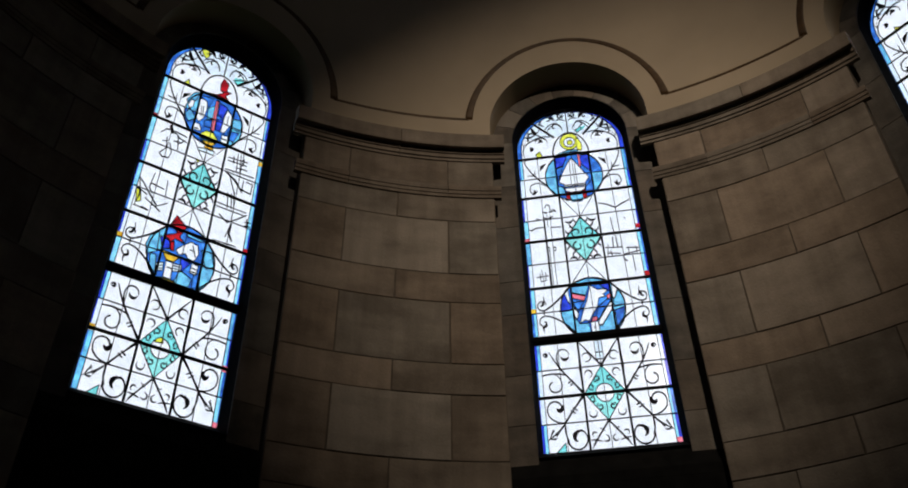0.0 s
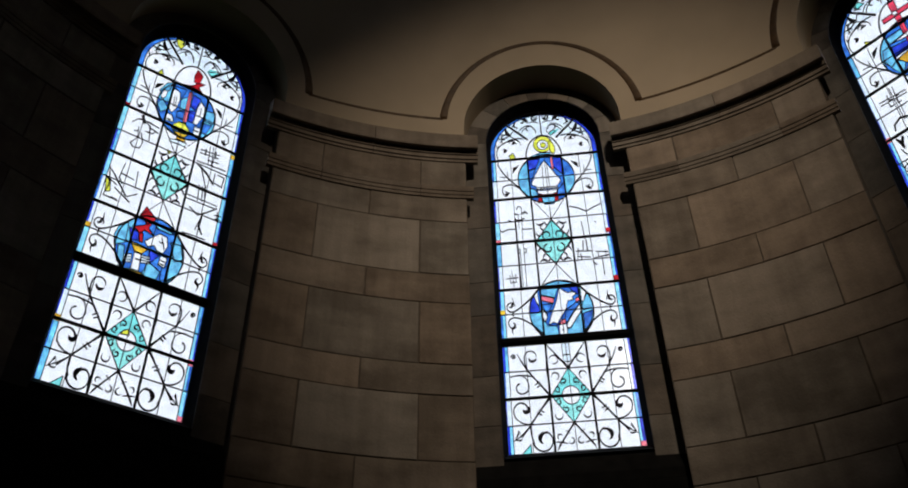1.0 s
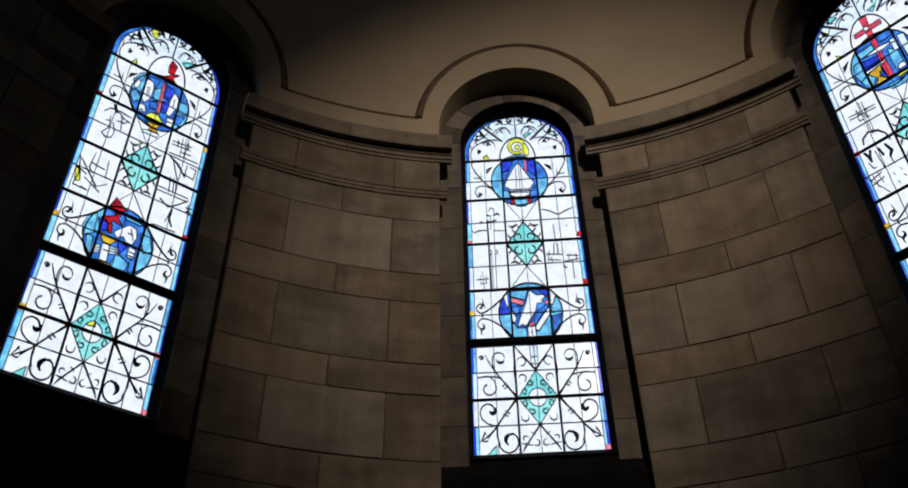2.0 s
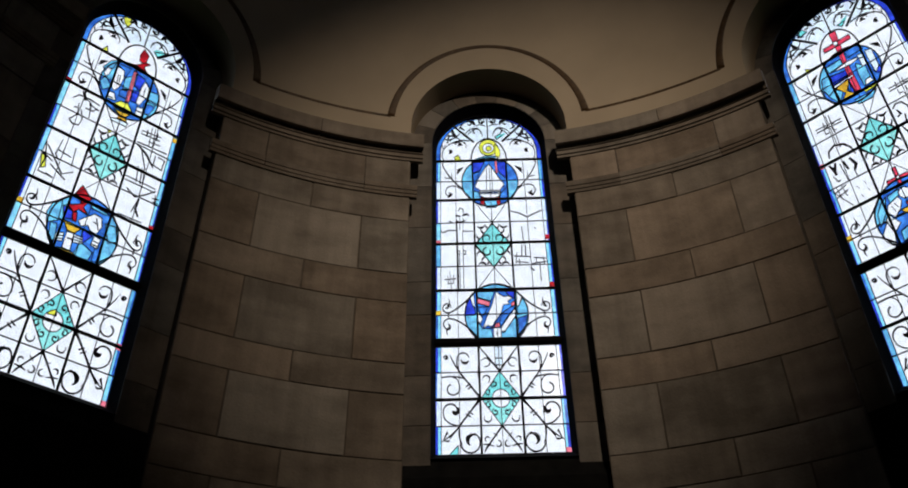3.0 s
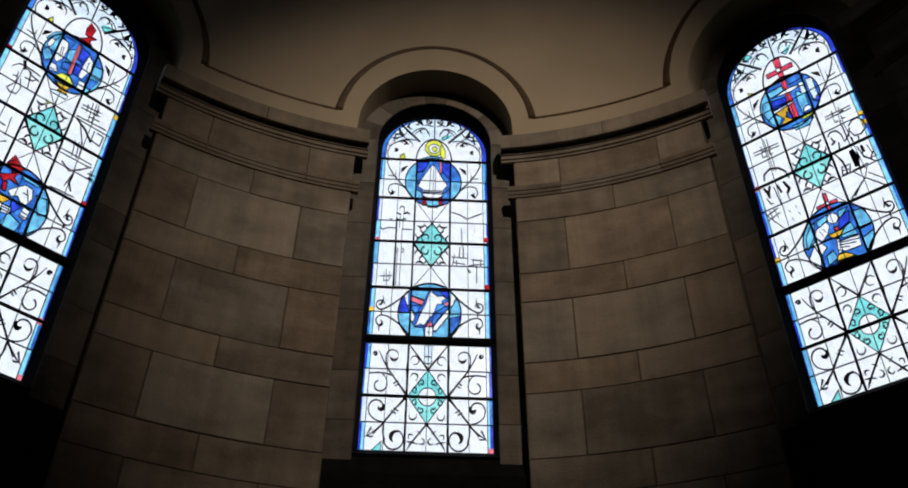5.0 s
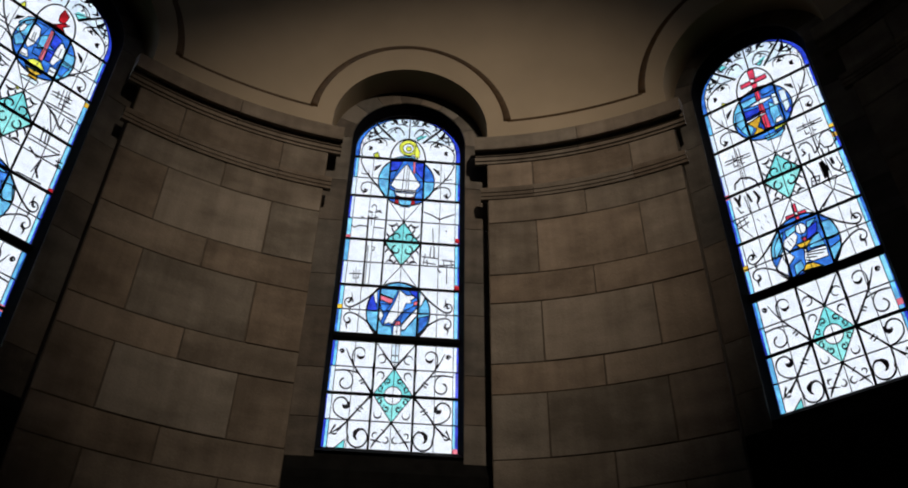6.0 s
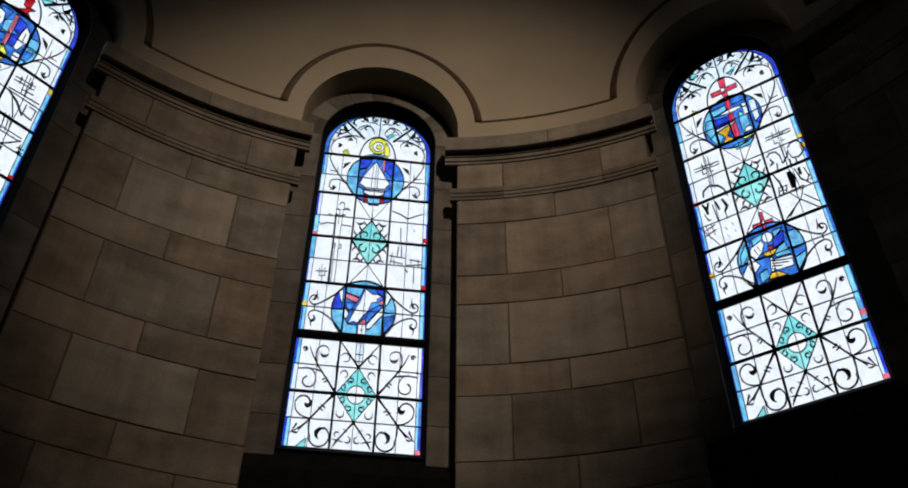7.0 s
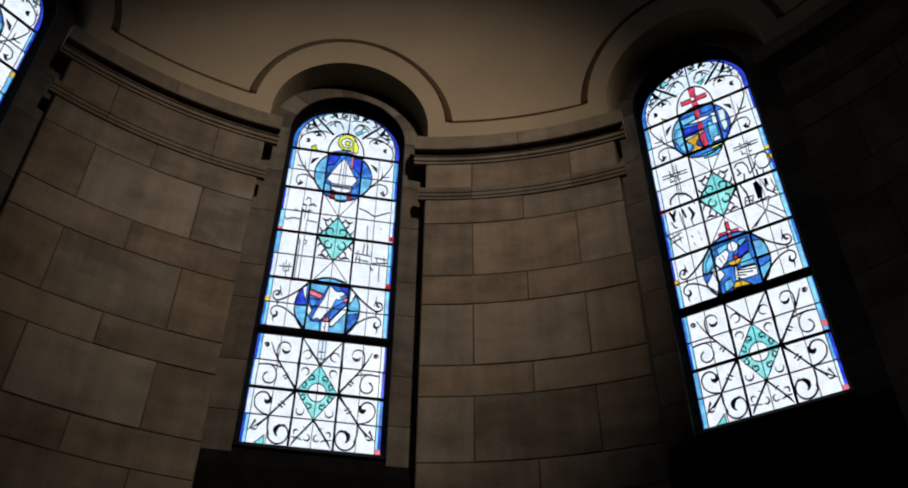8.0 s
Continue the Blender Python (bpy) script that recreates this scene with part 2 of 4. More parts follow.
dome_me = bpy.data.meshes.new("dome")
dome_me.from_pydata(verts, [], faces)
dome_me.polygons.foreach_set("use_smooth", [True] * len(faces))
dome_me.materials.append(PLASTER)
dome = tagged(new("ceiling_half_dome", dome_me), "cream plaster half dome over the apse", "ceiling", "", "structure")

for w in WINDOWS:
    turn = Matrix.Rotation(radians(-w), 4, "Z")
    verts, faces, k = [], [], 40
    for i in range(-1, k + 2):
        t = math.pi * min(max(i, 0), k) / k
        x = -ARCH * math.cos(t)
        z = SPRING + ARCH * math.sin(t) if 0 <= i <= k else CORNICE - 0.03
        y = math.sqrt(max(0, dome_radius(max(z, CORNICE)) ** 2 - x * x)) - 0.002
        for d in (0, 1):
            verts.append((x, y if d == 0 else 4.985, z))
        verts.append((x * 1.06, 4.985, SPRING + (z - SPRING) * 1.06)); verts.append((x * 1.06, y + 0.05, SPRING + (z - SPRING) * 1.06))
    m4 = k + 3
    ring_, verts, faces = verts, [], []
    for j in range(4):
        for i in range(m4):
            verts += [ring_[i * 4 + j], ring_[i * 4 + (j + 1) % 4]]
    for j in range(4):
        o = j * 2 * m4
        faces += [(o + 2 * i, o + 2 * i + 1, o + 2 * i + 3, o + 2 * i + 2) for i in range(m4 - 1)]
    ob = new("arch_soffit", mesh("soffit", verts, faces, PLASTER, True))
    ob.matrix_world = turn
    tagged(ob, "curved plaster underside of the window arch", "arch", "window arches", "structure")

# ---- gilt moulding on the dome ----


def bead(points, mat, width, proud=0.010):
    """A low rounded band laid on the dome along points of the dome's surface. width(t): its breadth from start to end."""
    centre = Vector((0, 0, DOME_Z))
    verts, faces, q = [], [], 9
    for i, p in enumerate(points):
        t = (points[min(i + 1, len(points) - 1)] - points[max(i - 1, 0)]).normalized()
        n_ = (centre - p).normalized()
        s_ = t.cross(n_).normalized()
        w = width(i / (len(points) - 1))
        for j in range(q):
            a = math.pi * j / (q - 1)
            verts.append(p + s_ * (w / 2 * math.cos(a)) + n_ * (proud * math.sin(a) ** 0.4 - 0.004))
    for i in range(len(points) - 1):
        for j in range(q):
            faces.append((i * q + j, i * q + (j + 1) % q, (i + 1) * q + (j + 1) % q, (i + 1) * q + j))
    faces += [tuple(range(q)), tuple((len(points) - 1) * q + j for j in reversed(range(q)))]
    return mesh("bead", verts, faces, mat, True)


M_X, M_R, M_Z = 0.995, 1.055, Z(7.365)
gilt = thing("dome_moulding", "thin dark gilded moulding line on the plaster dome", "moulding", "structure")
t0 = math.asin((M_Z - SPRING) / M_R)
for w in WINDOWS:
    pts = []
    for i in range(57):
        t = t0 + (math.pi - 2 * t0) * i / 56
        x, z = -M_X * math.cos(t), SPRING + M_R * math.sin(t)
        y = math.sqrt(dome_radius(z) ** 2 - x * x)
        pts.append(Matrix.Rotation(radians(-w), 3, "Z") @ Vector((x, y, z)))
    part("arched_bead", bead(pts, GILT, lambda t: 0.040 + 0.042 * abs(2 * t - 1) ** 1.3), gilt)
edge = math.degrees(math.asin(M_X * math.cos(t0) / dome_radius(M_Z)))
for a0, a1 in ((-80, -STEP - edge), (-STEP + edge, -edge), (edge, STEP - edge), (STEP + edge, 80)):
    pts = [polar(dome_radius(M_Z), a0 + (a1 - a0) * i / 24, M_Z) for i in range(25)]
    part("straight_bead", bead(pts, GILT, lambda t: 0.032), gilt)

# ---- cornice and string course ----
TOP = [(R + 0.03, 6.80), (R - 0.008, 6.80), (R - 0.012, 6.826), (R - 0.026, 6.830), (R - 0.030, 6.868), (R - 0.044, 6.873), (R - 0.048, 6.922), (R - 0.092, 6.922),
       (R - 0.095, 6.906), (R - 0.110, 6.905), (R - 0.114, 6.925), (R - 0.110, 7.085), (R - 0.03, 7.125), (R + 0.03, 7.16)]
STRING = [(R + 0.03, 6.305), (R - 0.010, 6.308), (R - 0.018, 6.334), (R - 0.026, 6.337), (R - 0.034, 6.368), (R - 0.042, 6.371), (R - 0.050, 6.398), (R - 0.054, 6.42), (R - 0.02, 6.445), (R + 0.03, 6.45)]
for a0, a1 in BAYS:
    mid = (a0 + a1) / 2
    for prof, name, d, cuts in ((TOP, "cornice", 1.5, (mid,)), (STRING, "string_course", 0.85, (mid - 5.85, mid + 5.85))):
        run_ = thing(name, "moulded beige stone %s along the apse wall" % name.replace("_", " "), "cornice", "structure", "apse mouldings")
        ends = [a0 - d, *cuts, a1 + d]
        for b0, b1 in zip(ends, ends[1:]):
            part("moulded_stone", sweep_arc([(r, Z(z)) for r, z in prof], b0 + 0.03, b1 - 0.03, CARVED, 14), run_)

# ---- stone round each window ----
OPEN = 0.602
JAMB = [7.25, 6.62, 6.08, 5.42, 5.05, 4.42, 3.95, 3.46]


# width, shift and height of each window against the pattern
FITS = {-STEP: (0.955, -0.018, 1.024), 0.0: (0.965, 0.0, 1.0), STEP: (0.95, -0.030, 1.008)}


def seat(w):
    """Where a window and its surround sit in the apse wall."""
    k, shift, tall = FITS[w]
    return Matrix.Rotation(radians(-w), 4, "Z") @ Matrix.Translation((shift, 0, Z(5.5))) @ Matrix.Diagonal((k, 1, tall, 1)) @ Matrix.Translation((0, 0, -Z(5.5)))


def surround(w):
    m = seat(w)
    s = thing("window_surround", "arched beige stone surround set back in the wall", "window surround", "structure", "window surrounds", m)
    g = JOINT / 2
    for side in (-1, 1):
        for z1, z0 in zip(JAMB, JAMB[1:]):
            xs = sorted((side * OPEN, side * 0.91))
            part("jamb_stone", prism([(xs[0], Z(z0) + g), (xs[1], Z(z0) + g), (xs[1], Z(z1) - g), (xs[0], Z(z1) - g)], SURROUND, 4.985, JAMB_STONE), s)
    nv = 9
    for v in range(nv):
        t0_, t1_ = math.pi * v / nv + 0.003, math.pi * (v + 1) / nv - 0.003
        ring = [(-OPEN * math.cos(t0_ + (t1_ - t0_) * i / 8), SPRING + OPEN * math.sin(t0_ + (t1_ - t0_) * i / 8)) for i in range(9)]
        ring += [(-0.91 * math.cos(t1_ + (t0_ - t1_) * i / 8), SPRING + 0.91 * math.sin(t1_ + (t0_ - t1_) * i / 8)) for i in range(9)]
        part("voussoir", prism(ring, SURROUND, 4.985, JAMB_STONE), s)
    # steep sill between the jambs and the panel below it, shade painted as near black
    front = 4.70
    verts = [(-0.86, front, Z(3.38)), (0.86, front, Z(3.38)), (0.86, front, Z(3.46)), (-0.86, front, Z(3.46)),
             (-0.88, 4.985, Z(3.38)), (0.88, 4.985, Z(3.38)), (0.88, 4.80, Z(3.66)), (-0.88, 4.80, Z(3.66)), (0.88, 4.985, Z(3.66)), (-0.88, 4.985, Z(3.66))]
    faces = [(0, 1, 2, 3), (3, 2, 6, 7), (7, 6, 8, 9), (9, 8, 5, 4), (4, 5, 1, 0), (1, 5, 8, 6, 2), (0, 3, 7, 9, 4)]
    part("panel", prism([(-0.86, Z(2.62)), (0.86, Z(2.62)), (0.86, Z(3.378)), (-0.86, Z(3.378))], 4.70, 4.985, SILL_SHADE), s, "panel under the sill, near black as painted shade")
    part("sill", mesh("sill", verts, faces, SILL_SHADE), s)
    return s


for w in WINDOWS:
    surround(w)

# ---- stained glass ----
from mathutils.geometry import delaunay_2d_cdt

SILL = Z(3.754)
E = 0.568             # half the glass
INNER = 0.518         # half the field inside the border strips
TOPV = SPRING - SILL  # springing, from the foot of the glass
ROWS_LOW = [0.0, 0.266, 0.515, 0.784, 1.05]
ROWS_HIGH = [1.128, 1.392, 1.668, 1.953, 2.23, 2.503, 2.805, 3.068, 3.36]
COLS = [-INNER, -0.36, -0.18, 0.0, 0.18, 0.36, INNER]
MED_X, MED_V = 0.295, 0.343
MED_A, MED_B = 3.055, 1.39
DEPTH = 0.005


def arch_line(r, n=36, foot=3.36):
    """The outline of the arched head at radius r, from its right foot to its left."""
    return [(r, foot)] + [(r * math.cos(math.pi * k / n), TOPV + r * math.sin(math.pi * k / n)) for k in range(n + 1)] + [(-r, foot)]


def oval(u, v, a, b, n=32, t0=0, t1=360):
    full = abs(t1 - t0) >= 360
    k = n if full else n + 1
    return [(u + a * math.cos(radians(t0 + (t1 - t0) * i / n)), v + b * math.sin(radians(t0 + (t1 - t0) * i / n))) for i in range(k)]


def half(poly, nx, ny, d):
    """The part of an outline where nx * u + ny * v <= d."""
    out = []
    for (x0, y0), (x1, y1) in zip(poly, poly[1:] + poly[:1]):
        a, b = nx * x0 + ny * y0 - d, nx * x1 + ny * y1 - d
        if a <= 0:
            out.append((x0, y0))
        if a * b < 0:
            t = a / (a - b)
            out.append((x0 + t * (x1 - x0), y0 + t * (y1 - y0)))
    return out


def split(polys, nx, ny, d):
    out = []
    for p in polys:
        for q in (half(p, nx, ny, d), half(p, -nx, -ny, -d)):
            if len(q) > 2:
                out.append(q)
    return out


def box(u0, u1, v0, v1):
    return [(u0, v0), (u1, v0), (u1, v1), (u0, v1)]


def mirrored(p):
    return [(-u, v) for u, v in p]


# --- lead and painted lines: ribbons (points, start width, middle width, end width)


def bow(p, c, q, n=12):
    return [((1 - t) ** 2 * p[0] + 2 * t * (1 - t) * c[0] + t * t * q[0], (1 - t) ** 2 * p[1] + 2 * t * (1 - t) * c[1] + t * t * q[1]) for t in [i / n for i in range(n + 1)]]


def curl(u, v, r0, r1, a0, a1, n=22):
    """A spiral round (u, v) from radius r0 to r1 and angle a0 to a1, a little taller than wide."""
    return [(u + (r0 + (r1 - r0) * i / n) * math.cos(radians(a0 + (a1 - a0) * i / n)), v + 1.15 * (r0 + (r1 - r0) * i / n) * math.sin(radians(a0 + (a1 - a0) * i / n))) for i in range(n + 1)]


def ribbon(verts, faces, pts, w0, w1, w2, y0, y1):
    n, base = len(pts), len(verts)
    for i, p in enumerate(pts):
        a, b = Vector(pts[max(i - 1, 0)]), Vector(pts[min(i + 1, n - 1)])
        d = b - a
        if d.length < 1e-9:
            d = Vector((1, 0))
        d.normalize()
        t = i / (n - 1)
        w = (w0 + (w1 - w0) * t * 2 if t < 0.5 else w1 + (w2 - w1) * (t * 2 - 1)) / 2
        for s in (-1, 1):
            for y in (y0, y1):
                verts.append((p[0] - s * d.y * w, y, SILL + p[1] + s * d.x * w))
    for i in range(n - 1):
        o = base + 4 * i
        faces += [(o, o + 2, o + 6, o + 4), (o + 1, o + 5, o + 7, o + 3), (o, o + 4, o + 5, o + 1), (o + 2, o + 3, o + 7, o + 6)]
    o = base + 4 * (n - 1)
    faces += [(base, base + 1, base + 3, base + 2), (o, o + 2, o + 3, o + 1)]


def lines_mesh(lines, y0, y1, mat, name="leading"):
    verts, faces = [], []
    for pts, w0, w1, w2 in lines:
        ribbon(verts, faces, pts, w0, w1, w2, y0, y1)
    me = bpy.data.meshes.new(name)
    me.from_pydata(verts, [], faces)
    me.materials.append(mat)
    return me


def both(lines):
    return lines + [(mirrored(p), a, b, c) for p, a, b, c in lines]


T = 0.009             # a thin line


def scrollwork():
    """The scrolls that all three windows share, one half mirrored to the other."""
    L = []
    add = lambda p, a=T, b=T, c=T: L.append((p, a, b, c))
    moon = lambda u, v, r, a0, a1, w=0.024: add(curl(u, v, r, r, a0, a1, 14), 0.003, w, 0.003)
    # lower panel, foot
    add(bow((0.18, 0.515), (0.27, 0.40), (0.36, 0.27)), 0.022, 0.009, 0.014)
    add(bow((0.245, 0.375), (0.265, 0.385), (0.285, 0.405), 4), T, T, T); add(bow((0.265, 0.35), (0.285, 0.36), (0.305, 0.38), 4))
    add(bow((0.36, 0.27), (0.40, 0.20), (0.515, 0.125)), 0.012, 0.012, 0.003)
    add([(0.385, 0.235), (0.445, 0.16), (0.465, 0.215), (0.505, 0.13)], 0.006, 0.026, 0.003)
    add(bow((0.445, 0.14), (0.46, 0.12), (0.50, 0.14), 6), 0.004, 0.012, 0.003)
    add(bow((0.36, 0.27), (0.38, 0.18), (0.345, 0.10)) + curl(0.27, 0.115, 0.085, 0.075, -10, -250), 0.010, 0.011, T)
    add(curl(0.255, 0.125, 0.055, 0.035, 120, -60, 16), 0.004, 0.034, 0.004)
    add(bow((0.27, 0.20), (0.275, 0.18), (0.265, 0.165), 6), 0.004, 0.007, 0.004)
    add(bow((0.36, 0.27), (0.45, 0.27), (0.495, 0.35)) + curl(0.43, 0.405, 0.074, 0.05, -30, 190), 0.008, 0.009, 0.012)
    add(curl(0.402, 0.415, 0.036, 0.016, 150, 350, 12), 0.012, 0.036, 0.004)
    # lower panel, head
    add(bow((0.18, 0.53), (0.25, 0.63), (0.345, 0.77)), 0.020, 0.010, 0.012)
    add(bow((0.245, 0.645), (0.265, 0.63), (0.285, 0.615), 4)); add(bow((0.26, 0.67), (0.28, 0.655), (0.30, 0.64), 4))
    add(bow((0.345, 0.77), (0.385, 0.84), (0.375, 0.92)) + curl(0.318, 0.92, 0.058, 0.05, 0, 175), 0.012, 0.009, 0.006)
    add(curl(0.305, 0.915, 0.034, 0.034, 190, 360, 12), 0.004, 0.024, 0.004)
    add(bow((0.345, 0.77), (0.40, 0.86), (0.44, 0.965)), 0.012, 0.009, 0.006)
    add(curl(0.475, 0.935, 0.02, 0.004, 0, 330, 12), 0.008, 0.02, 0.02)
    add(bow((0.186, 0.69), (0.176, 0.77), (0.192, 0.84), 6), 0.006, 0.026, 0.003)
    add(bow((0.30, 0.715), (0.40, 0.76), (0.515, 0.735)), T, T, T)
    add(bow((0.45, 0.75), (0.36, 0.74), (0.355, 0.63)) + curl(0.42, 0.625, 0.066, 0.035, 180, 430), 0.006, 0.009, 0.010)
    # lower panel, middle
    add([(0.0, 0.788), (0.175, 1.045)], 0.016, 0.007, 0.006)
    add([(0.0, 0.26), (0.06, 0.175), (0.13, 0.075)], 0.014, 0.010, 0.012)
    add(bow((0.13, 0.075), (0.145, 0.05), (0.16, 0.02), 4), 0.014, 0.010, 0.003)
    add(bow((0.075, 0.075), (0.12, 0.095), (0.165, 0.095), 6), 0.003, 0.012, 0.003)
    add(bow((0.045, 0.165), (0.06, 0.185), (0.08, 0.195), 4), 0.004, 0.007, 0.004)
    moon(0.04, 0.10, 0.024, 90, 330, 0.012); moon(0.13, 0.14, 0.02, -60, 150, 0.011)
    moon(0.12, 0.335, 0.032, 150, 390, 0.011); moon(0.12, 0.71, 0.032, 0, 250, 0.011)
    moon(0.12, 0.88, 0.038, 10, 290, 0.012); add(curl(0.052, 0.655, 0.03, 0.01, -60, 330), 0.006, 0.009, 0.010); add(curl(0.108, 0.585, 0.028, 0.01, -120, 250), 0.006, 0.009, 0.010)
    add(curl(0.052, 0.39, 0.03, 0.01, 60, -330), 0.006, 0.009, 0.010); add(curl(0.108, 0.46, 0.028, 0.01, 120, -250), 0.006, 0.009, 0.010)
    # corner scrolls of the upper panel's foot
    add(bow((0.18, 1.665), (0.30, 1.50), (0.43, 1.42)) + curl(0.455, 1.475, 0.052, 0.03, -80, 180), 0.014, 0.009, 0.008)
    add(bow((0.445, 1.58), (0.43, 1.52), (0.445, 1.50), 6) + curl(0.468, 1.485, 0.02, 0.01, 150, 330, 8), 0.003, 0.020, 0.005)
    add(bow((0.18, 1.135), (0.28, 1.29), (0.40, 1.345)) + curl(0.445, 1.285, 0.062, 0.035, 120, -120), 0.012, 0.009, 0.008)
    add(curl(0.462, 1.265, 0.028, 0.024, 110, 270, 10) + bow((0.462, 1.24), (0.47, 1.20), (0.455, 1.175), 5), 0.006, 0.022, 0.003)
    add([(0.447, 1.37), (0.447, 1.42)], 0.012, 0.016, 0.012)
    # upper diamond
    for s in (1, -1):
        f = lambda v: 2.21 + s * (v - 2.21)
        add([(u, f(v)) for u, v in bow((0.0, 2.49), (0.09, 2.34), (0.175, 2.22))], 0.012, 0.007, 0.016)
        add([(u, f(v)) for u, v in curl(0.058, 2.295, 0.05, 0.024, -80, 220)], 0.010, 0.013, 0.008)
        add([(u, f(v)) for u, v in curl(0.115, 2.475, 0.04, 0.04, 180, 330, 12)], 0.003, 0.022, 0.003)
        add([(u, f(v)) for u, v in bow((0.09, 2.36), (0.12, 2.38), (0.115, 2.42), 5)], 0.012, 0.014, 0.002)
        add([(u, f(v)) for u, v in bow((0.045, 2.42), (0.07, 2.44), (0.065, 2.47), 5)], 0.012, 0.012, 0.002)
        add([(u, f(v)) for u, v in bow((0.135, 2.29), (0.165, 2.31), (0.16, 2.345), 5)], 0.012, 0.012, 0.002)
    add([(0.0, 2.503), (0.0, 2.66)], 0.012, 0.009, 0.003); add([(0.0, 2.49), (0.16, 2.76)], 0.003, 0.005, 0.004)
    add([(0.0, 1.93), (0.165, 1.68)], 0.004, 0.006, 0.005)
    # round the upper medallion
    add(bow((0.19, 2.80), (0.26, 2.89), (0.30, 2.97)) + bow((0.30, 2.97), (0.45, 3.14), (0.50, 3.32)) + curl(0.34, 3.47, 0.165, 0.145, -35, 110), 0.014, 0.009, 0.007)
    add(bow((0.25, 2.89), (0.36, 3.06), (0.455, 2.98)) + curl(0.42, 2.91, 0.05, 0.025, 30, -160), 0.006, 0.008, 0.008)
    add(curl(0.445, 2.885, 0.028, 0.028, 110, 280, 10), 0.003, 0.026, 0.003)
    add([(0.39, 3.11), (0.48, 3.125)], 0.010, 0.008, 0.002); add([(0.40, 3.13), (0.40, 3.20)], 0.010, 0.006, 0.002)
    add([(0.275, 3.27), (0.325, 3.225), (0.345, 3.17)], 0.003, 0.034, 0.003)
    add(curl(0.425, 3.505, 0.02, 0.02, 80, 280, 8), 0.006, 0.034, 0.006)
    # head
    add([(0.155, 3.64), (0.385, 3.915)], 0.020, 0.018, 0.020)
    add(bow((0.06, 3.73), (0.05, 3.82), (0.14, 3.86)) + bow((0.14, 3.86), (0.22, 3.84), (0.25, 3.76)), 0.007, 0.008, 0.005)
    add(bow((0.10, 3.86), (0.20, 3.82), (0.23, 3.72)), 0.004, 0.007, 0.004)
    add(curl(0.065, 3.975, 0.04, 0.018, 190, 440), 0.006, 0.018, 0.008)
    add([(0.13, 3.90), (0.155, 3.95), (0.215, 3.985)], 0.004, 0.038, 0.003)
    add([(0.33, 3.73), (0.375, 3.77), (0.40, 3.86)], 0.004, 0.036, 0.003)
    add(bow((0.26, 3.63), (0.34, 3.74), (0.44, 3.76)), 0.006, 0.007, 0.005)
    add(curl(0.31, 3.59, 0.075, 0.05, 200, 20), 0.005, 0.008, 0.008)
    add([(0.275, 3.60), (0.31, 3.61), (0.335, 3.59)], 0.003, 0.026, 0.003)
    # leaves and tendrils between the spokes
    add(curl(0.13, 3.80, 0.055, 0.02, 200, -60), 0.006, 0.012, 0.010); add(curl(0.20, 3.93, 0.035, 0.012, 30, 320), 0.006, 0.012, 0.012)
    add([(0.02, 4.02), (0.05, 3.95), (0.09, 4.03)], 0.004, 0.026, 0.004); add([(0.27, 3.93), (0.30, 3.87), (0.25, 3.83)], 0.004, 0.024, 0.004)
    add(curl(0.40, 3.70, 0.05, 0.02, 160, -90), 0.006, 0.012, 0.010); add([(0.47, 3.62), (0.49, 3.55), (0.505, 3.63)], 0.003, 0.020, 0.003)
    add(bow((0.20, 3.66), (0.30, 3.70), (0.40, 3.63)), 0.006, 0.008, 0.006); add(bow((0.30, 3.80), (0.36, 3.66), (0.48, 3.70)), 0.005, 0.008, 0.005)
    add(bow((0.02, 3.88), (0.06, 3.93), (0.12, 3.90), 8), 0.004, 0.010, 0.004)
    add(bow((0.42, 3.60), (0.45, 3.68), (0.43, 3.75), 8), 0.004, 0.008, 0.004)
    add(curl(0.46, 3.66, 0.03, 0.02, 60, 260, 10), 0.004, 0.014, 0.004)
    return both([(p, a * 1.15, b * 1.15, c * 1.15) for p, a, b, c in L])


# --- the emblems: outline, glass; later ones lie over earlier ones


def put(shapes, glass_, *uv):
    """One more piece of glass, its outline as u, v, u, v ..."""
    shapes.append((list(zip(uv[::2], uv[1::2])), glass_))


def draw(lines, w, *uv):
    """One more painted stroke along u, v, u, v ..."""
    lines.append((list(zip(uv[::2], uv[1::2])), w * 0.9, w * 1.45, w * 0.9))


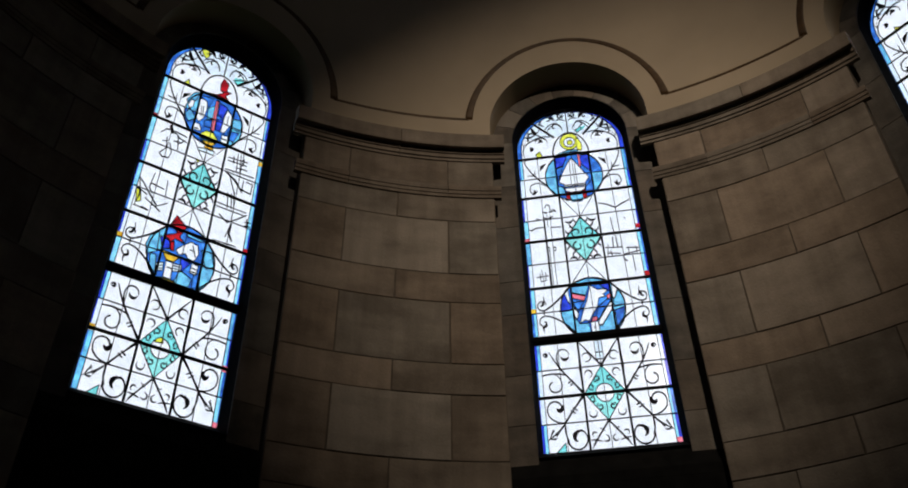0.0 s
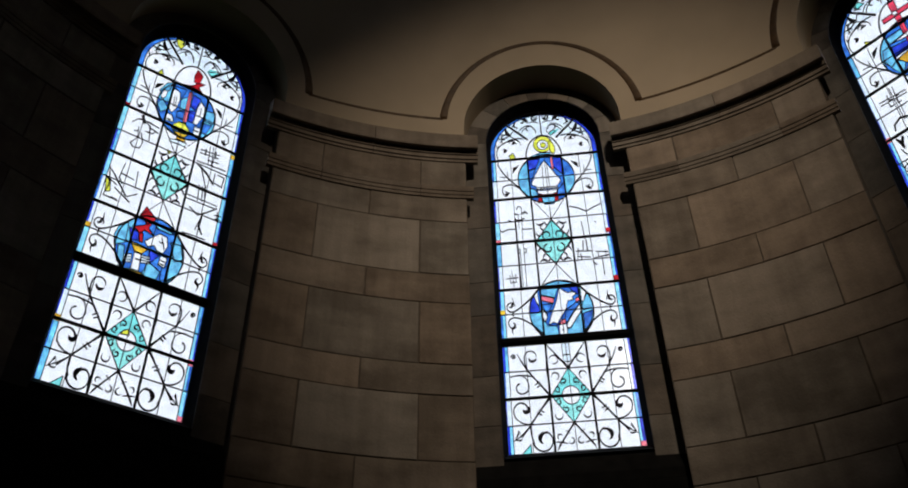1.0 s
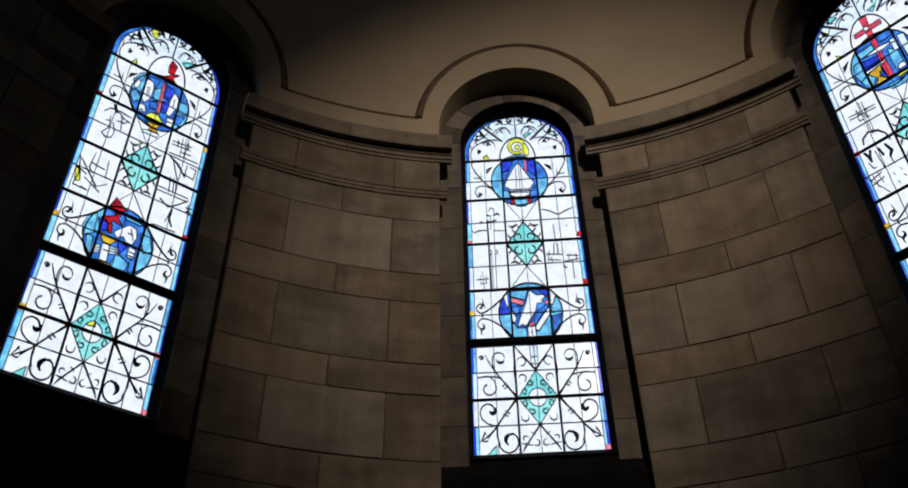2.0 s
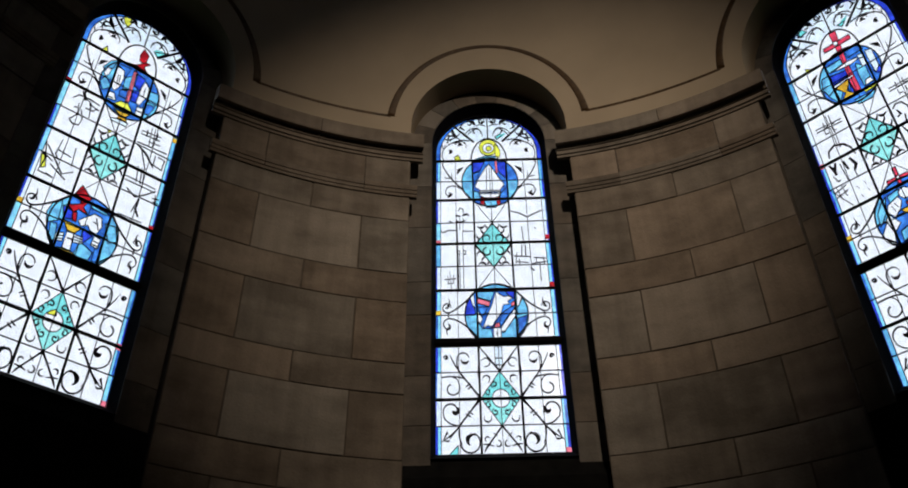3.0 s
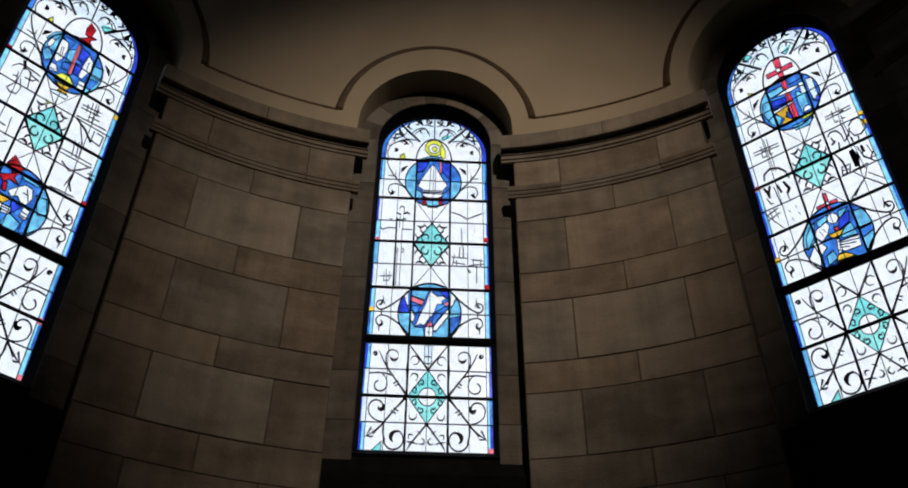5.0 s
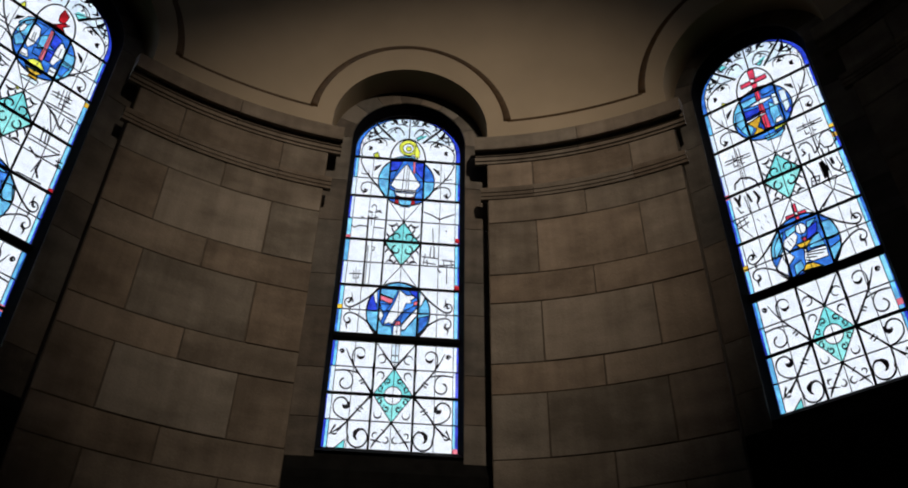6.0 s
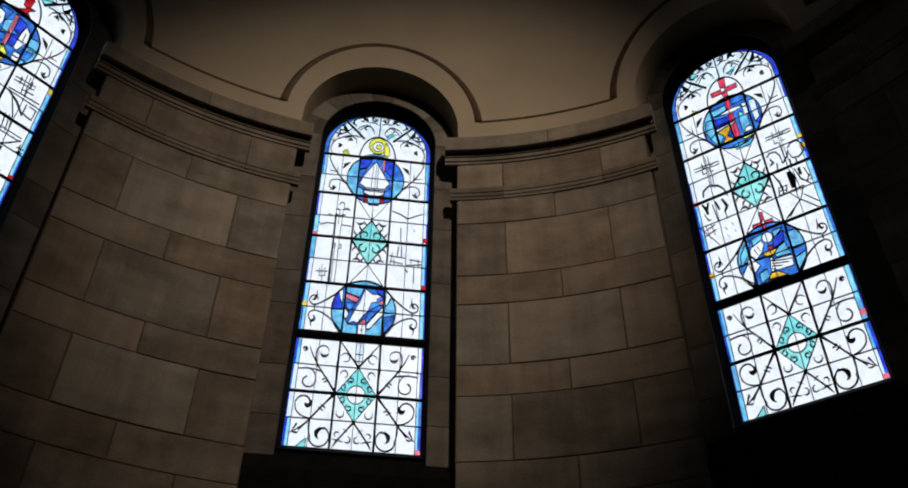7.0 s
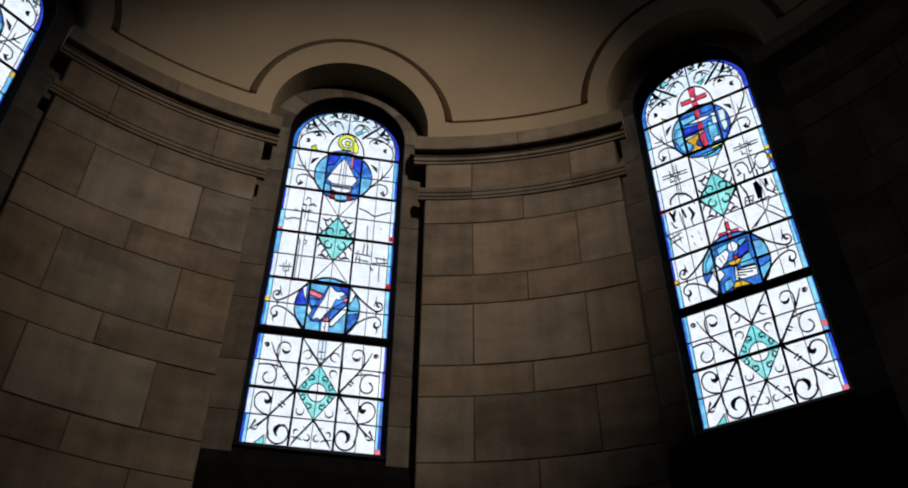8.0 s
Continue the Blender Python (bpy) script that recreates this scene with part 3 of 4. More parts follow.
def emblem_staff():
    S, L = [], []
    S.append((oval(0.0, 3.555, 0.10, 0.12), G_LIME)); S.append((oval(0.0, 3.545, 0.058, 0.072), G_CLEAR)); S.append((oval(0.005, 3.54, 0.03, 0.036, 16), G_LIME))
    put(S, G_LIME, 0.07, 3.60, 0.10, 3.58, 0.125, 3.50, 0.122, 3.42, 0.10, 3.40, 0.072, 3.43)
    put(S, G_SKY, -0.164, 3.35, -0.045, 3.349, 0.01, 3.395, 0.075, 3.385, 0.076, 3.421, -0.034, 3.428, -0.134, 3.388)
    put(S, G_BLUE, -0.176, 3.338, -0.049, 3.337, -0.099, 3.213, -0.176, 3.185)
    put(S, G_MID, -0.176, 3.176, -0.103, 3.204, -0.159, 3.015, -0.177, 3.015)
    put(S, G_BLUE, 0.1, 3.335, 0.174, 3.335, 0.169, 3.097, 0.121, 3.162, 0.063, 3.24)
    put(S, G_SKY, -0.177, 2.931, -0.126, 2.911, -0.102, 2.801, -0.177, 2.801)
    put(S, G_MID, 0.106, 2.888, 0.175, 2.97, 0.175, 2.799, 0.091, 2.8)
    put(S, G_SKY, -0.069, 2.793, 0.072, 2.792, 0.051, 2.697, -0.05, 2.698)
    put(S, G_PINK, 0.061, 3.371, 0.085, 3.377, 0.086, 3.174, 0.066, 3.174)
    put(S, G_CLEAR, -0.003, 3.307, 0.032, 3.241, 0.096, 3.106, 0.149, 3.012, 0.105, 2.943, 0.106, 2.91, -0.116, 2.911, -0.11, 2.944, -0.161, 2.981, -0.115, 3.107, -0.043, 3.256)
    put(S, G_CLEAR, -0.12, 2.906, 0.106, 2.904, 0.092, 2.855, 0.057, 2.827, -0.063, 2.828, -0.101, 2.856)
    put(S, G_RED, -0.101, 2.839, -0.063, 2.839, -0.067, 2.725, -0.11, 2.725)
    put(S, G_RED, 0.057, 2.838, 0.096, 2.844, 0.101, 2.729, 0.063, 2.724)
    put(S, G_LIME, -0.371, 3.419, -0.325, 3.457, -0.298, 3.369, -0.354, 3.369)
    put(S, G_TEAL, 0.075, 3.714, 0.137, 3.766, 0.152, 3.735, 0.1, 3.675)
    put(S, G_SKY, -0.168, 1.684, -0.008, 1.734, 0.155, 1.687, 0.176, 1.655, 0.072, 1.647, -0.004, 1.656, -0.165, 1.653)
    put(S, G_SKY, -0.172, 1.648, -0.011, 1.647, -0.051, 1.539, -0.175, 1.585)
    put(S, G_MID, -0.175, 1.473, -0.069, 1.477, -0.135, 1.363)
    put(S, G_BLUE, 0.086, 1.646, 0.183, 1.646, 0.181, 1.546, 0.149, 1.574)
    put(S, G_MID, 0.047, 1.398, 0.144, 1.475, 0.172, 1.452, 0.096, 1.354, 0.034, 1.252, 0.024, 1.296)
    put(S, G_SKY, -0.186, 1.335, -0.158, 1.276, -0.133, 1.233, -0.057, 1.232, -0.044, 1.133, -0.186, 1.135)
    put(S, G_BLUE, -0.065, 1.29, -0.018, 1.318, -0.025, 1.262, -0.053, 1.232)
    put(S, G_SKY, 0.033, 1.192, 0.065, 1.196, 0.184, 1.375, 0.184, 1.13, 0.033, 1.132)
    put(S, G_BLUE, -0.274, 1.541, -0.246, 1.585, -0.2, 1.434, -0.2, 1.385, -0.293, 1.386)
    put(S, G_MID, 0.194, 1.342, 0.289, 1.374, 0.259, 1.254, 0.195, 1.158)
    put(S, G_SKY, 0.197, 1.452, 0.25, 1.564, 0.292, 1.474, 0.293, 1.396, 0.195, 1.381)
    put(S, G_PINK, -0.179, 1.578, -0.055, 1.532, -0.067, 1.477, -0.182, 1.522)
    put(S, G_PINK, 0.137, 1.509, 0.188, 1.546, 0.183, 1.492, 0.144, 1.471)
    put(S, G_CLEAR, -0, 1.649, 0.067, 1.588, 0.121, 1.592, 0.157, 1.569, 0.109, 1.531, 0.127, 1.502, 0.066, 1.493, 0.041, 1.398, -0.011, 1.322, -0.048, 1.253, -0.083, 1.269, -0.13, 1.241, -0.098, 1.345, -0.034, 1.51)
    put(S, G_CLEAR, 0.187, 1.47, 0.185, 1.382, 0.065, 1.2, 0.034, 1.201, 0.039, 1.246, 0.102, 1.347)
    put(S, G_CLEAR, -0.182, 1.447, -0.133, 1.341, -0.158, 1.281, -0.182, 1.346)
    put(S, G_CLEAR, -0.245, 1.594, -0.208, 1.644, -0.2, 1.456, -0.221, 1.496)
    put(S, G_CLEAR, 0.198, 1.643, 0.247, 1.586, 0.212, 1.483, 0.194, 1.47)
    put(S, G_PINK, -0.011, 1.292, 0.024, 1.296, 0.025, 1.248, -0.029, 1.236)
    put(S, G_CLEAR, -0.036, 1.24, 0.031, 1.244, 0.033, 1.128, -0.037, 1.129)
    draw(L, 0.008, -0.029, 3.27, -0.039, 2.944)
    draw(L, 0.008, 0.02, 3.269, 0.024, 2.943)
    draw(L, 0.007, -0.116, 2.931, 0.107, 2.929)
    draw(L, 0.006, -0.12, 2.889, 0.104, 2.882)
    draw(L, 0.02, -0.359, 2.539, -0.35, 1.652)
    draw(L, 0.008, -0.298, 2.394, -0.298, 1.652)
    draw(L, 0.008, -0.333, 2.101, -0.332, 1.652)
    draw(L, 0.008, -0.515, 2.408, -0.495, 2.377, -0.439, 2.408, -0.364, 2.402)
    draw(L, 0.008, -0.298, 2.394, -0.198, 2.389)
    draw(L, 0.008, -0.338, 2.659, -0.319, 2.699, -0.29, 2.685, -0.286, 2.618)
    draw(L, 0.014, -0.366, 2.605, -0.318, 2.586)
    draw(L, 0.014, -0.299, 2.592, -0.251, 2.618, -0.232, 2.591)
    draw(L, 0.012, -0.359, 2.525, -0.317, 2.507, -0.266, 2.533)
    draw(L, 0.01, -0.432, 2.526, -0.399, 2.507)
    draw(L, 0.008, -0.324, 2.565, -0.326, 2.407)
    draw(L, 0.008, -0.293, 2.56, -0.294, 2.407)
    draw(L, 0.008, -0.352, 2.139, -0.333, 2.151, -0.333, 2.101, -0.351, 2.101)
    draw(L, 0.008, -0.296, 2.146, -0.272, 2.139, -0.275, 2.101, -0.298, 2.101)
    draw(L, 0.007, -0.488, 1.799, -0.372, 1.807)
    draw(L, 0.007, -0.431, 1.884, -0.415, 1.675)
    draw(L, 0.007, -0.449, 1.843, -0.447, 1.747, -0.396, 1.754, -0.398, 1.85)
    draw(L, 0.009, 0.196, 2.643, 0.281, 2.61, 0.359, 2.557, 0.432, 2.602, 0.509, 2.641)
    draw(L, 0.006, 0.358, 2.549, 0.359, 1.904)
    draw(L, 0.009, 0.294, 2.431, 0.305, 2.201)
    draw(L, 0.012, 0.283, 2.188, 0.274, 2.063)
    draw(L, 0.012, 0.314, 2.188, 0.315, 2.051)
    draw(L, 0.009, 0.2, 2.063, 0.355, 2.051)
    draw(L, 0.009, 0.229, 2.101, 0.21, 1.953)
    draw(L, 0.008, 0.208, 1.997, 0.335, 1.977)
    draw(L, 0.012, 0.351, 1.923, 0.385, 1.88)
    draw(L, 0.009, 0.37, 1.965, 0.516, 1.989)
    draw(L, 0.009, 0.391, 2.039, 0.509, 2.026)
    draw(L, 0.01, 0.443, 1.977, 0.443, 1.76)
    draw(L, 0.008, 0.483, 2.051, 0.488, 1.953)
    draw(L, 0.008, 0.413, 2.031, 0.415, 1.953)
    draw(L, 0.01, 0.245, 2.026, 0.252, 1.953)
    draw(L, 0.006, 0.425, 2.418, 0.435, 2.4)
    draw(L, 0.012, -0.013, 1.048, -0.003, 1.04)
    draw(L, 0.012, -0.012, 1.182, 0.002, 1.175)
    put(S, G_PALE, -0.035, 0.85, 0.03, 0.85, 0.03, 1.045, -0.035, 1.045)
    draw(L, 0.008, -0.035, 0.92, 0.03, 0.92)
    return S, L, "a crook above a scroll"


def emblem_lamp():
    S, L = [], []
    put(S, G_SKY, -0.3, 3.177, -0.248, 3.301, -0.193, 3.345, -0.206, 3.234, -0.254, 3.11)
    put(S, G_MID, -0.208, 3.308, -0.046, 3.331, -0.078, 3.181, -0.138, 3.275)
    put(S, G_BLUE, 0.024, 3.311, 0.108, 3.291, 0.084, 3.122, 0.028, 3.141)
    put(S, G_SKY, -0.078, 3.181, -0.013, 3.254, 0.001, 3.074, -0.067, 3.034)
    put(S, G_MID, -0.088, 3.012, 0.001, 3.05, 0.009, 2.947, -0.081, 2.936)
    put(S, G_BLUE, 0.022, 3.086, 0.088, 3.107, 0.085, 2.954, 0.035, 2.949)
    put(S, G_SKY, -0.287, 2.996, -0.248, 3.086, -0.17, 2.991, -0.237, 2.912)
    put(S, G_SKY, 0.178, 3.177, 0.281, 3.202, 0.281, 3.048, 0.197, 3.041)
    put(S, G_MID, 0.158, 3.005, 0.27, 3.025, 0.231, 2.886, 0.164, 2.881)
    put(S, G_SKY, 0.184, 2.886, 0.233, 2.88, 0.204, 2.817, 0.173, 2.82)
    put(S, G_CLEAR, -0.275, 3.114, -0.255, 3.204, -0.22, 3.205, -0.227, 3.126, -0.252, 3.083)
    put(S, G_RED, 0.008, 3.662, 0.073, 3.609, 0.059, 3.479, -0.001, 3.484, -0.012, 3.57)
    put(S, G_RED, -0.071, 3.371, -0.002, 3.428, 0.062, 3.502, 0.112, 3.505, 0.058, 3.436, 0.108, 3.375, 0.047, 3.387, 0.005, 3.362)
    put(S, G_PINK, -0.019, 3.326, 0.012, 3.331, 0.026, 2.917, -0.012, 2.915)
    put(S, G_CLEAR, -0.173, 3.268, -0.138, 3.275, -0.104, 3.261, -0.088, 3.168, -0.102, 3.038, -0.138, 2.963, -0.169, 2.998, -0.171, 3.125)
    put(S, G_CLEAR, -0.172, 2.936, -0.128, 2.942, -0.094, 2.862, -0.146, 2.846, -0.191, 2.846)
    put(S, G_CLEAR, 0.116, 3.268, 0.165, 3.214, 0.175, 3.096, 0.148, 3.027, 0.124, 2.946, 0.088, 2.952, 0.091, 3.069, 0.096, 3.164)
    put(S, G_CLEAR, 0.108, 2.923, 0.169, 2.931, 0.171, 2.826, 0.111, 2.818)
    put(S, G_LIME, -0.1, 2.78, -0.089, 2.839, -0.045, 2.893, 0.02, 2.9, 0.073, 2.837, 0.074, 2.798)
    put(S, G_GOLD, -0.086, 2.761, 0.072, 2.784, 0.038, 2.732, 0.06, 2.679, -0.031, 2.675, -0.022, 2.725)
    put(S, G_PALE, -0.084, 2.646, -0.034, 2.667, 0.076, 2.675, 0.067, 2.625, -0.083, 2.62)
    put(S, G_LIME, -0.363, 3.378, -0.329, 3.449, -0.303, 3.371)
    put(S, G_LIME, -0.28, 3.948, -0.217, 3.965, -0.179, 3.916, -0.213, 3.831, -0.26, 3.873)
    put(S, G_TEAL, 0.108, 3.7, 0.242, 3.773, 0.151, 3.654)
    put(S, G_LIME, -0.518, 1.939, -0.476, 1.923, -0.453, 1.817, -0.493, 1.792)
    put(S, G_LIME, -0.081, 2.504, -0.036, 2.505, -0.053, 2.471)
    put(S, G_SKY, -0.319, 1.422, -0.301, 1.51, -0.231, 1.581, -0.213, 1.382, -0.296, 1.32)
    put(S, G_BLUE, -0.217, 1.542, -0.126, 1.522, -0.118, 1.444, -0.179, 1.427)
    put(S, G_SKY, -0.014, 1.665, 0.107, 1.652, 0.184, 1.639, 0.125, 1.622, 0.015, 1.631)
    put(S, G_BLUE, -0.011, 1.398, 0.087, 1.374, 0.023, 1.266)
    put(S, G_SKY, 0, 1.248, 0.028, 1.268, 0.123, 1.225, 0.106, 1.136, -0.022, 1.131)
    put(S, G_MID, 0.131, 1.274, 0.186, 1.318, 0.194, 1.17, 0.133, 1.137)
    put(S, G_SKY, 0.152, 1.544, 0.246, 1.552, 0.288, 1.419, 0.222, 1.37)
    put(S, G_SKY, -0.263, 1.338, -0.214, 1.35, -0.186, 1.187, -0.243, 1.18)
    put(S, G_RED, -0.121, 1.807, -0.01, 1.712, -0.079, 1.634, -0.156, 1.7)
    put(S, G_RED, -0.195, 1.559, -0.119, 1.602, -0.034, 1.668, -0.057, 1.603, -0.002, 1.547, -0.088, 1.564, -0.125, 1.511, -0.147, 1.542)
    put(S, G_RED, -0.126, 1.516, -0.093, 1.534, -0.076, 1.438, -0.108, 1.437)
    put(S, G_CLEAR, -0.064, 1.459, -0.015, 1.52, 0.05, 1.589, 0.114, 1.579, 0.136, 1.495, 0.108, 1.405, 0.055, 1.412, 0.023, 1.453, -0.029, 1.418)
    put(S, G_CLEAR, 0.098, 1.386, 0.156, 1.375, 0.149, 1.275, 0.092, 1.285)
    put(S, G_PALE, -0.198, 1.269, -0.137, 1.296, -0.13, 1.212, -0.196, 1.194)
    put(S, G_PALE, -0.062, 1.32, 0.015, 1.324, 0.02, 1.26, -0.052, 1.24)
    put(S, G_GOLD, -0.175, 1.412, -0.012, 1.403, -0.059, 1.329, -0.123, 1.329)
    put(S, G_CLEAR, -0.121, 1.322, -0.062, 1.323, -0.05, 1.156, -0.116, 1.157)
    put(S, G_GOLD, -0.19, 1.117, -0.145, 1.147, -0.022, 1.151, 0.006, 1.126, -0.019, 1.101, -0.167, 1.096)
    put(S, G_LIME, -0.058, 0.562, -0.043, 0.597, -0.004, 0.621, 0.012, 0.572)
    draw(L, 0.03, -0.378, 2.778, -0.341, 2.689)
    draw(L, 0.008, -0.45, 2.65, -0.406, 2.716, -0.311, 2.726, -0.204, 2.709)
    draw(L, 0.008, -0.384, 2.624, -0.365, 2.498, -0.414, 2.408, -0.382, 2.376, -0.325, 2.388, -0.311, 2.465, -0.345, 2.566)
    draw(L, 0.008, -0.319, 2.606, -0.247, 2.613, -0.222, 2.66)
    draw(L, 0.008, -0.327, 2.71, -0.287, 2.687, -0.261, 2.517)
    draw(L, 0.007, -0.415, 2.558, -0.372, 2.576)
    draw(L, 0.008, -0.298, 2.672, -0.199, 2.647)
    draw(L, 0.009, -0.513, 2.069, -0.478, 1.887, -0.499, 1.754, -0.37, 1.748)
    draw(L, 0.009, -0.497, 2.048, -0.313, 1.822, -0.231, 1.891)
    draw(L, 0.009, -0.403, 2.042, -0.288, 2.026)
    draw(L, 0.009, -0.427, 1.868, -0.272, 1.778)
    draw(L, 0.012, -0.434, 1.763, -0.378, 1.747)
    draw(L, 0.008, -0.399, 2.164, -0.414, 1.992, -0.377, 1.937)
    draw(L, 0.008, -0.275, 2.138, -0.26, 1.936)
    draw(L, 0.008, -0.537, 1.959, -0.414, 1.904)
    draw(L, 0.007, 0.217, 2.679, 0.408, 2.703)
    draw(L, 0.007, 0.217, 2.641, 0.407, 2.66)
    draw(L, 0.007, 0.305, 2.766, 0.318, 2.539)
    draw(L, 0.007, 0.336, 2.77, 0.353, 2.541)
    draw(L, 0.012, 0.269, 2.714, 0.276, 2.633)
    draw(L, 0.012, 0.371, 2.73, 0.373, 2.645)
    draw(L, 0.007, 0.306, 2.591, 0.419, 2.604)
    draw(L, 0.009, 0.206, 2.528, 0.499, 2.552)
    draw(L, 0.014, 0.218, 2.499, 0.319, 2.437, 0.409, 2.33)
    draw(L, 0.009, 0.263, 2.471, 0.347, 2.262)
    draw(L, 0.009, 0.405, 2.471, 0.403, 2.359, 0.498, 2.343)
    draw(L, 0.009, 0.432, 2.469, 0.498, 2.464, 0.491, 2.339)
    draw(L, 0.009, 0.28, 2.266, 0.299, 2.09)
    draw(L, 0.009, 0.315, 2.268, 0.338, 2.093)
    draw(L, 0.007, 0.338, 2.27, 0.364, 2.091)
    draw(L, 0.007, 0.194, 2.112, 0.487, 2.113)
    draw(L, 0.007, 0.194, 2.069, 0.49, 2.074)
    draw(L, 0.01, 0.236, 1.992, 0.324, 1.932, 0.405, 2, 0.492, 2.09)
    draw(L, 0.014, 0.369, 1.934, 0.36, 1.816, 0.4, 1.746)
    draw(L, 0.01, 0.361, 1.922, 0.331, 1.768)
    draw(L, 0.009, 0.48, 2.005, 0.544, 2.017)
    draw(L, 0.009, 0.488, 1.966, 0.543, 1.973)
    draw(L, 0.009, 0.501, 2.048, 0.511, 1.941)
    draw(L, 0.008, 0.225, 1.696, 0.444, 1.707)
    draw(L, 0.007, -0.146, 3.174, -0.132, 3.047)
    draw(L, 0.007, -0.127, 3.179, -0.114, 3.057)
    draw(L, 0.007, 0.132, 3.184, 0.135, 3.06)
    draw(L, 0.01, -0.166, 2.867, -0.122, 2.873)
    draw(L, 0.01, 0.114, 2.87, 0.161, 2.873)
    draw(L, 0.01, -0.021, 2.72, 0.049, 2.725)
    draw(L, 0.007, 0.053, 1.508, 0.102, 1.499)
    draw(L, 0.007, 0.072, 1.555, 0.113, 1.449)
    draw(L, 0.008, 0.102, 1.335, 0.147, 1.33)
    draw(L, 0.008, 0.098, 1.3, 0.145, 1.296)
    draw(L, 0.006, -0.056, 1.297, 0.016, 1.299)
    draw(L, 0.006, -0.054, 1.269, 0.017, 1.276)
    draw(L, 0.006, -0.193, 1.24, -0.139, 1.265)
    draw(L, 0.006, -0.193, 1.215, -0.136, 1.235)
    draw(L, 0.01, -0.102, 1.262, -0.057, 1.263)
    return S, L, "a raised lamp above a chalice"


def emblem_chalice():
    S, L = [], []
    put(S, G_SKY, -0.175, 3.293, -0.023, 3.298, -0.021, 3.224, -0.163, 3.203)
    put(S, G_BLUE, -0.171, 3.164, -0.011, 3.133, -0.011, 3.053, -0.172, 3.041)
    put(S, G_MID, 0.039, 3.379, 0.168, 3.356, 0.199, 3.267, 0.045, 3.264)
    put(S, G_SKY, 0.085, 3.145, 0.155, 3.055, 0.156, 2.865, 0.077, 2.838, 0.07, 2.993)
    put(S, G_BLUE, -0.029, 2.98, 0.012, 2.997, 0.015, 2.825, -0.049, 2.843)
    put(S, G_SKY, -0.249, 3.185, -0.167, 3.184, -0.177, 2.989, -0.244, 2.951, -0.276, 3.076)
    put(S, G_MID, -0.284, 3.065, -0.246, 2.943, -0.181, 2.804, -0.222, 2.827, -0.278, 2.955)
    put(S, G_SKY, -0.171, 2.985, -0.114, 2.916, -0.165, 2.816)
    put(S, G_BLUE, 0.198, 2.956, 0.271, 2.975, 0.265, 2.902, 0.225, 2.904)
    put(S, G_SKY, -0.051, 2.752, 0.159, 2.738, 0.097, 2.67, -0.034, 2.684)
    put(S, G_ROSE, -0.024, 3.675, 0.042, 3.67, 0.026, 3.244, 0.038, 2.825, -0.027, 2.837, -0.015, 3.249)
    put(S, G_ROSE, -0.13, 3.531, 0.142, 3.529, 0.142, 3.47, -0.129, 3.474)
    put(S, G_CLEAR, -0.015, 3.55, 0.016, 3.54, 0.019, 3.492, -0.011, 3.485, -0.027, 3.518)
    put(S, G_CLEAR, -0.145, 3.199, 0.031, 3.228, 0.119, 3.207, 0.118, 3.183, 0.049, 3.167, -0.051, 3.179)
    put(S, G_CLEAR, -0.194, 3.029, 0.022, 3.046, 0.022, 3.018, -0.182, 2.998)
    put(S, G_GOLD, -0.165, 2.994, -0.027, 3.025, -0.047, 2.945, -0.081, 2.898, -0.002, 2.793, -0.16, 2.798, -0.098, 2.883)
    put(S, G_PALE, 0.13, 3.232, 0.183, 3.22, 0.176, 3.067, 0.131, 3.069)
    put(S, G_PALE, 0.204, 3.232, 0.264, 3.215, 0.261, 2.974, 0.216, 2.921, 0.204, 3.069)
    put(S, G_LIME, 0.056, 2.808, 0.182, 2.826, 0.179, 2.78, 0.063, 2.765)
    put(S, G_CLEAR, 0.088, 2.844, 0.107, 2.902, 0.15, 2.911, 0.169, 2.845)
    put(S, G_LIME, -0.357, 3.422, -0.292, 3.368, -0.352, 3.355)
    put(S, G_TEAL, 0.078, 3.719, 0.163, 3.723, 0.119, 3.669)
    put(S, G_TEAL, -0.317, 3.932, -0.242, 3.93, -0.201, 3.87, -0.278, 3.856)
    put(S, G_SKY, 0.02, 1.431, 0.138, 1.477, 0.157, 1.339, 0.038, 1.355)
    put(S, G_SKY, -0.134, 1.254, -0.069, 1.277, -0.055, 1.191, -0.142, 1.15)
    put(S, G_SKY, 0.164, 1.573, 0.274, 1.56, 0.292, 1.396, 0.188, 1.383)
    put(S, G_MID, 0.186, 1.373, 0.297, 1.381, 0.285, 1.321, 0.188, 1.286)
    put(S, G_SKY, 0.068, 1.635, 0.157, 1.634, 0.056, 1.539)
    put(S, G_SKY, -0.256, 1.497, -0.202, 1.577, -0.142, 1.626, -0.191, 1.468, -0.268, 1.372)
    put(S, G_BLUE, 0.061, 1.562, 0.157, 1.596, 0.128, 1.487, 0.024, 1.445)
    put(S, G_BLUE, -0.207, 1.145, -0.078, 1.148, 0.089, 1.132, 0.183, 1.121, -0.191, 1.124)
    put(S, G_SKY, -0.129, 1.621, -0.023, 1.645, -0.042, 1.582, -0.127, 1.543)
    put(S, G_ROSE, -0.008, 1.863, 0.027, 1.863, 0.024, 1.67, -0.009, 1.669)
    put(S, G_ROSE, -0.086, 1.763, 0.097, 1.758, 0.095, 1.724, -0.086, 1.728)
    put(S, G_CLEAR, -0.001, 1.771, 0.023, 1.77, 0.023, 1.735, -0.005, 1.738)
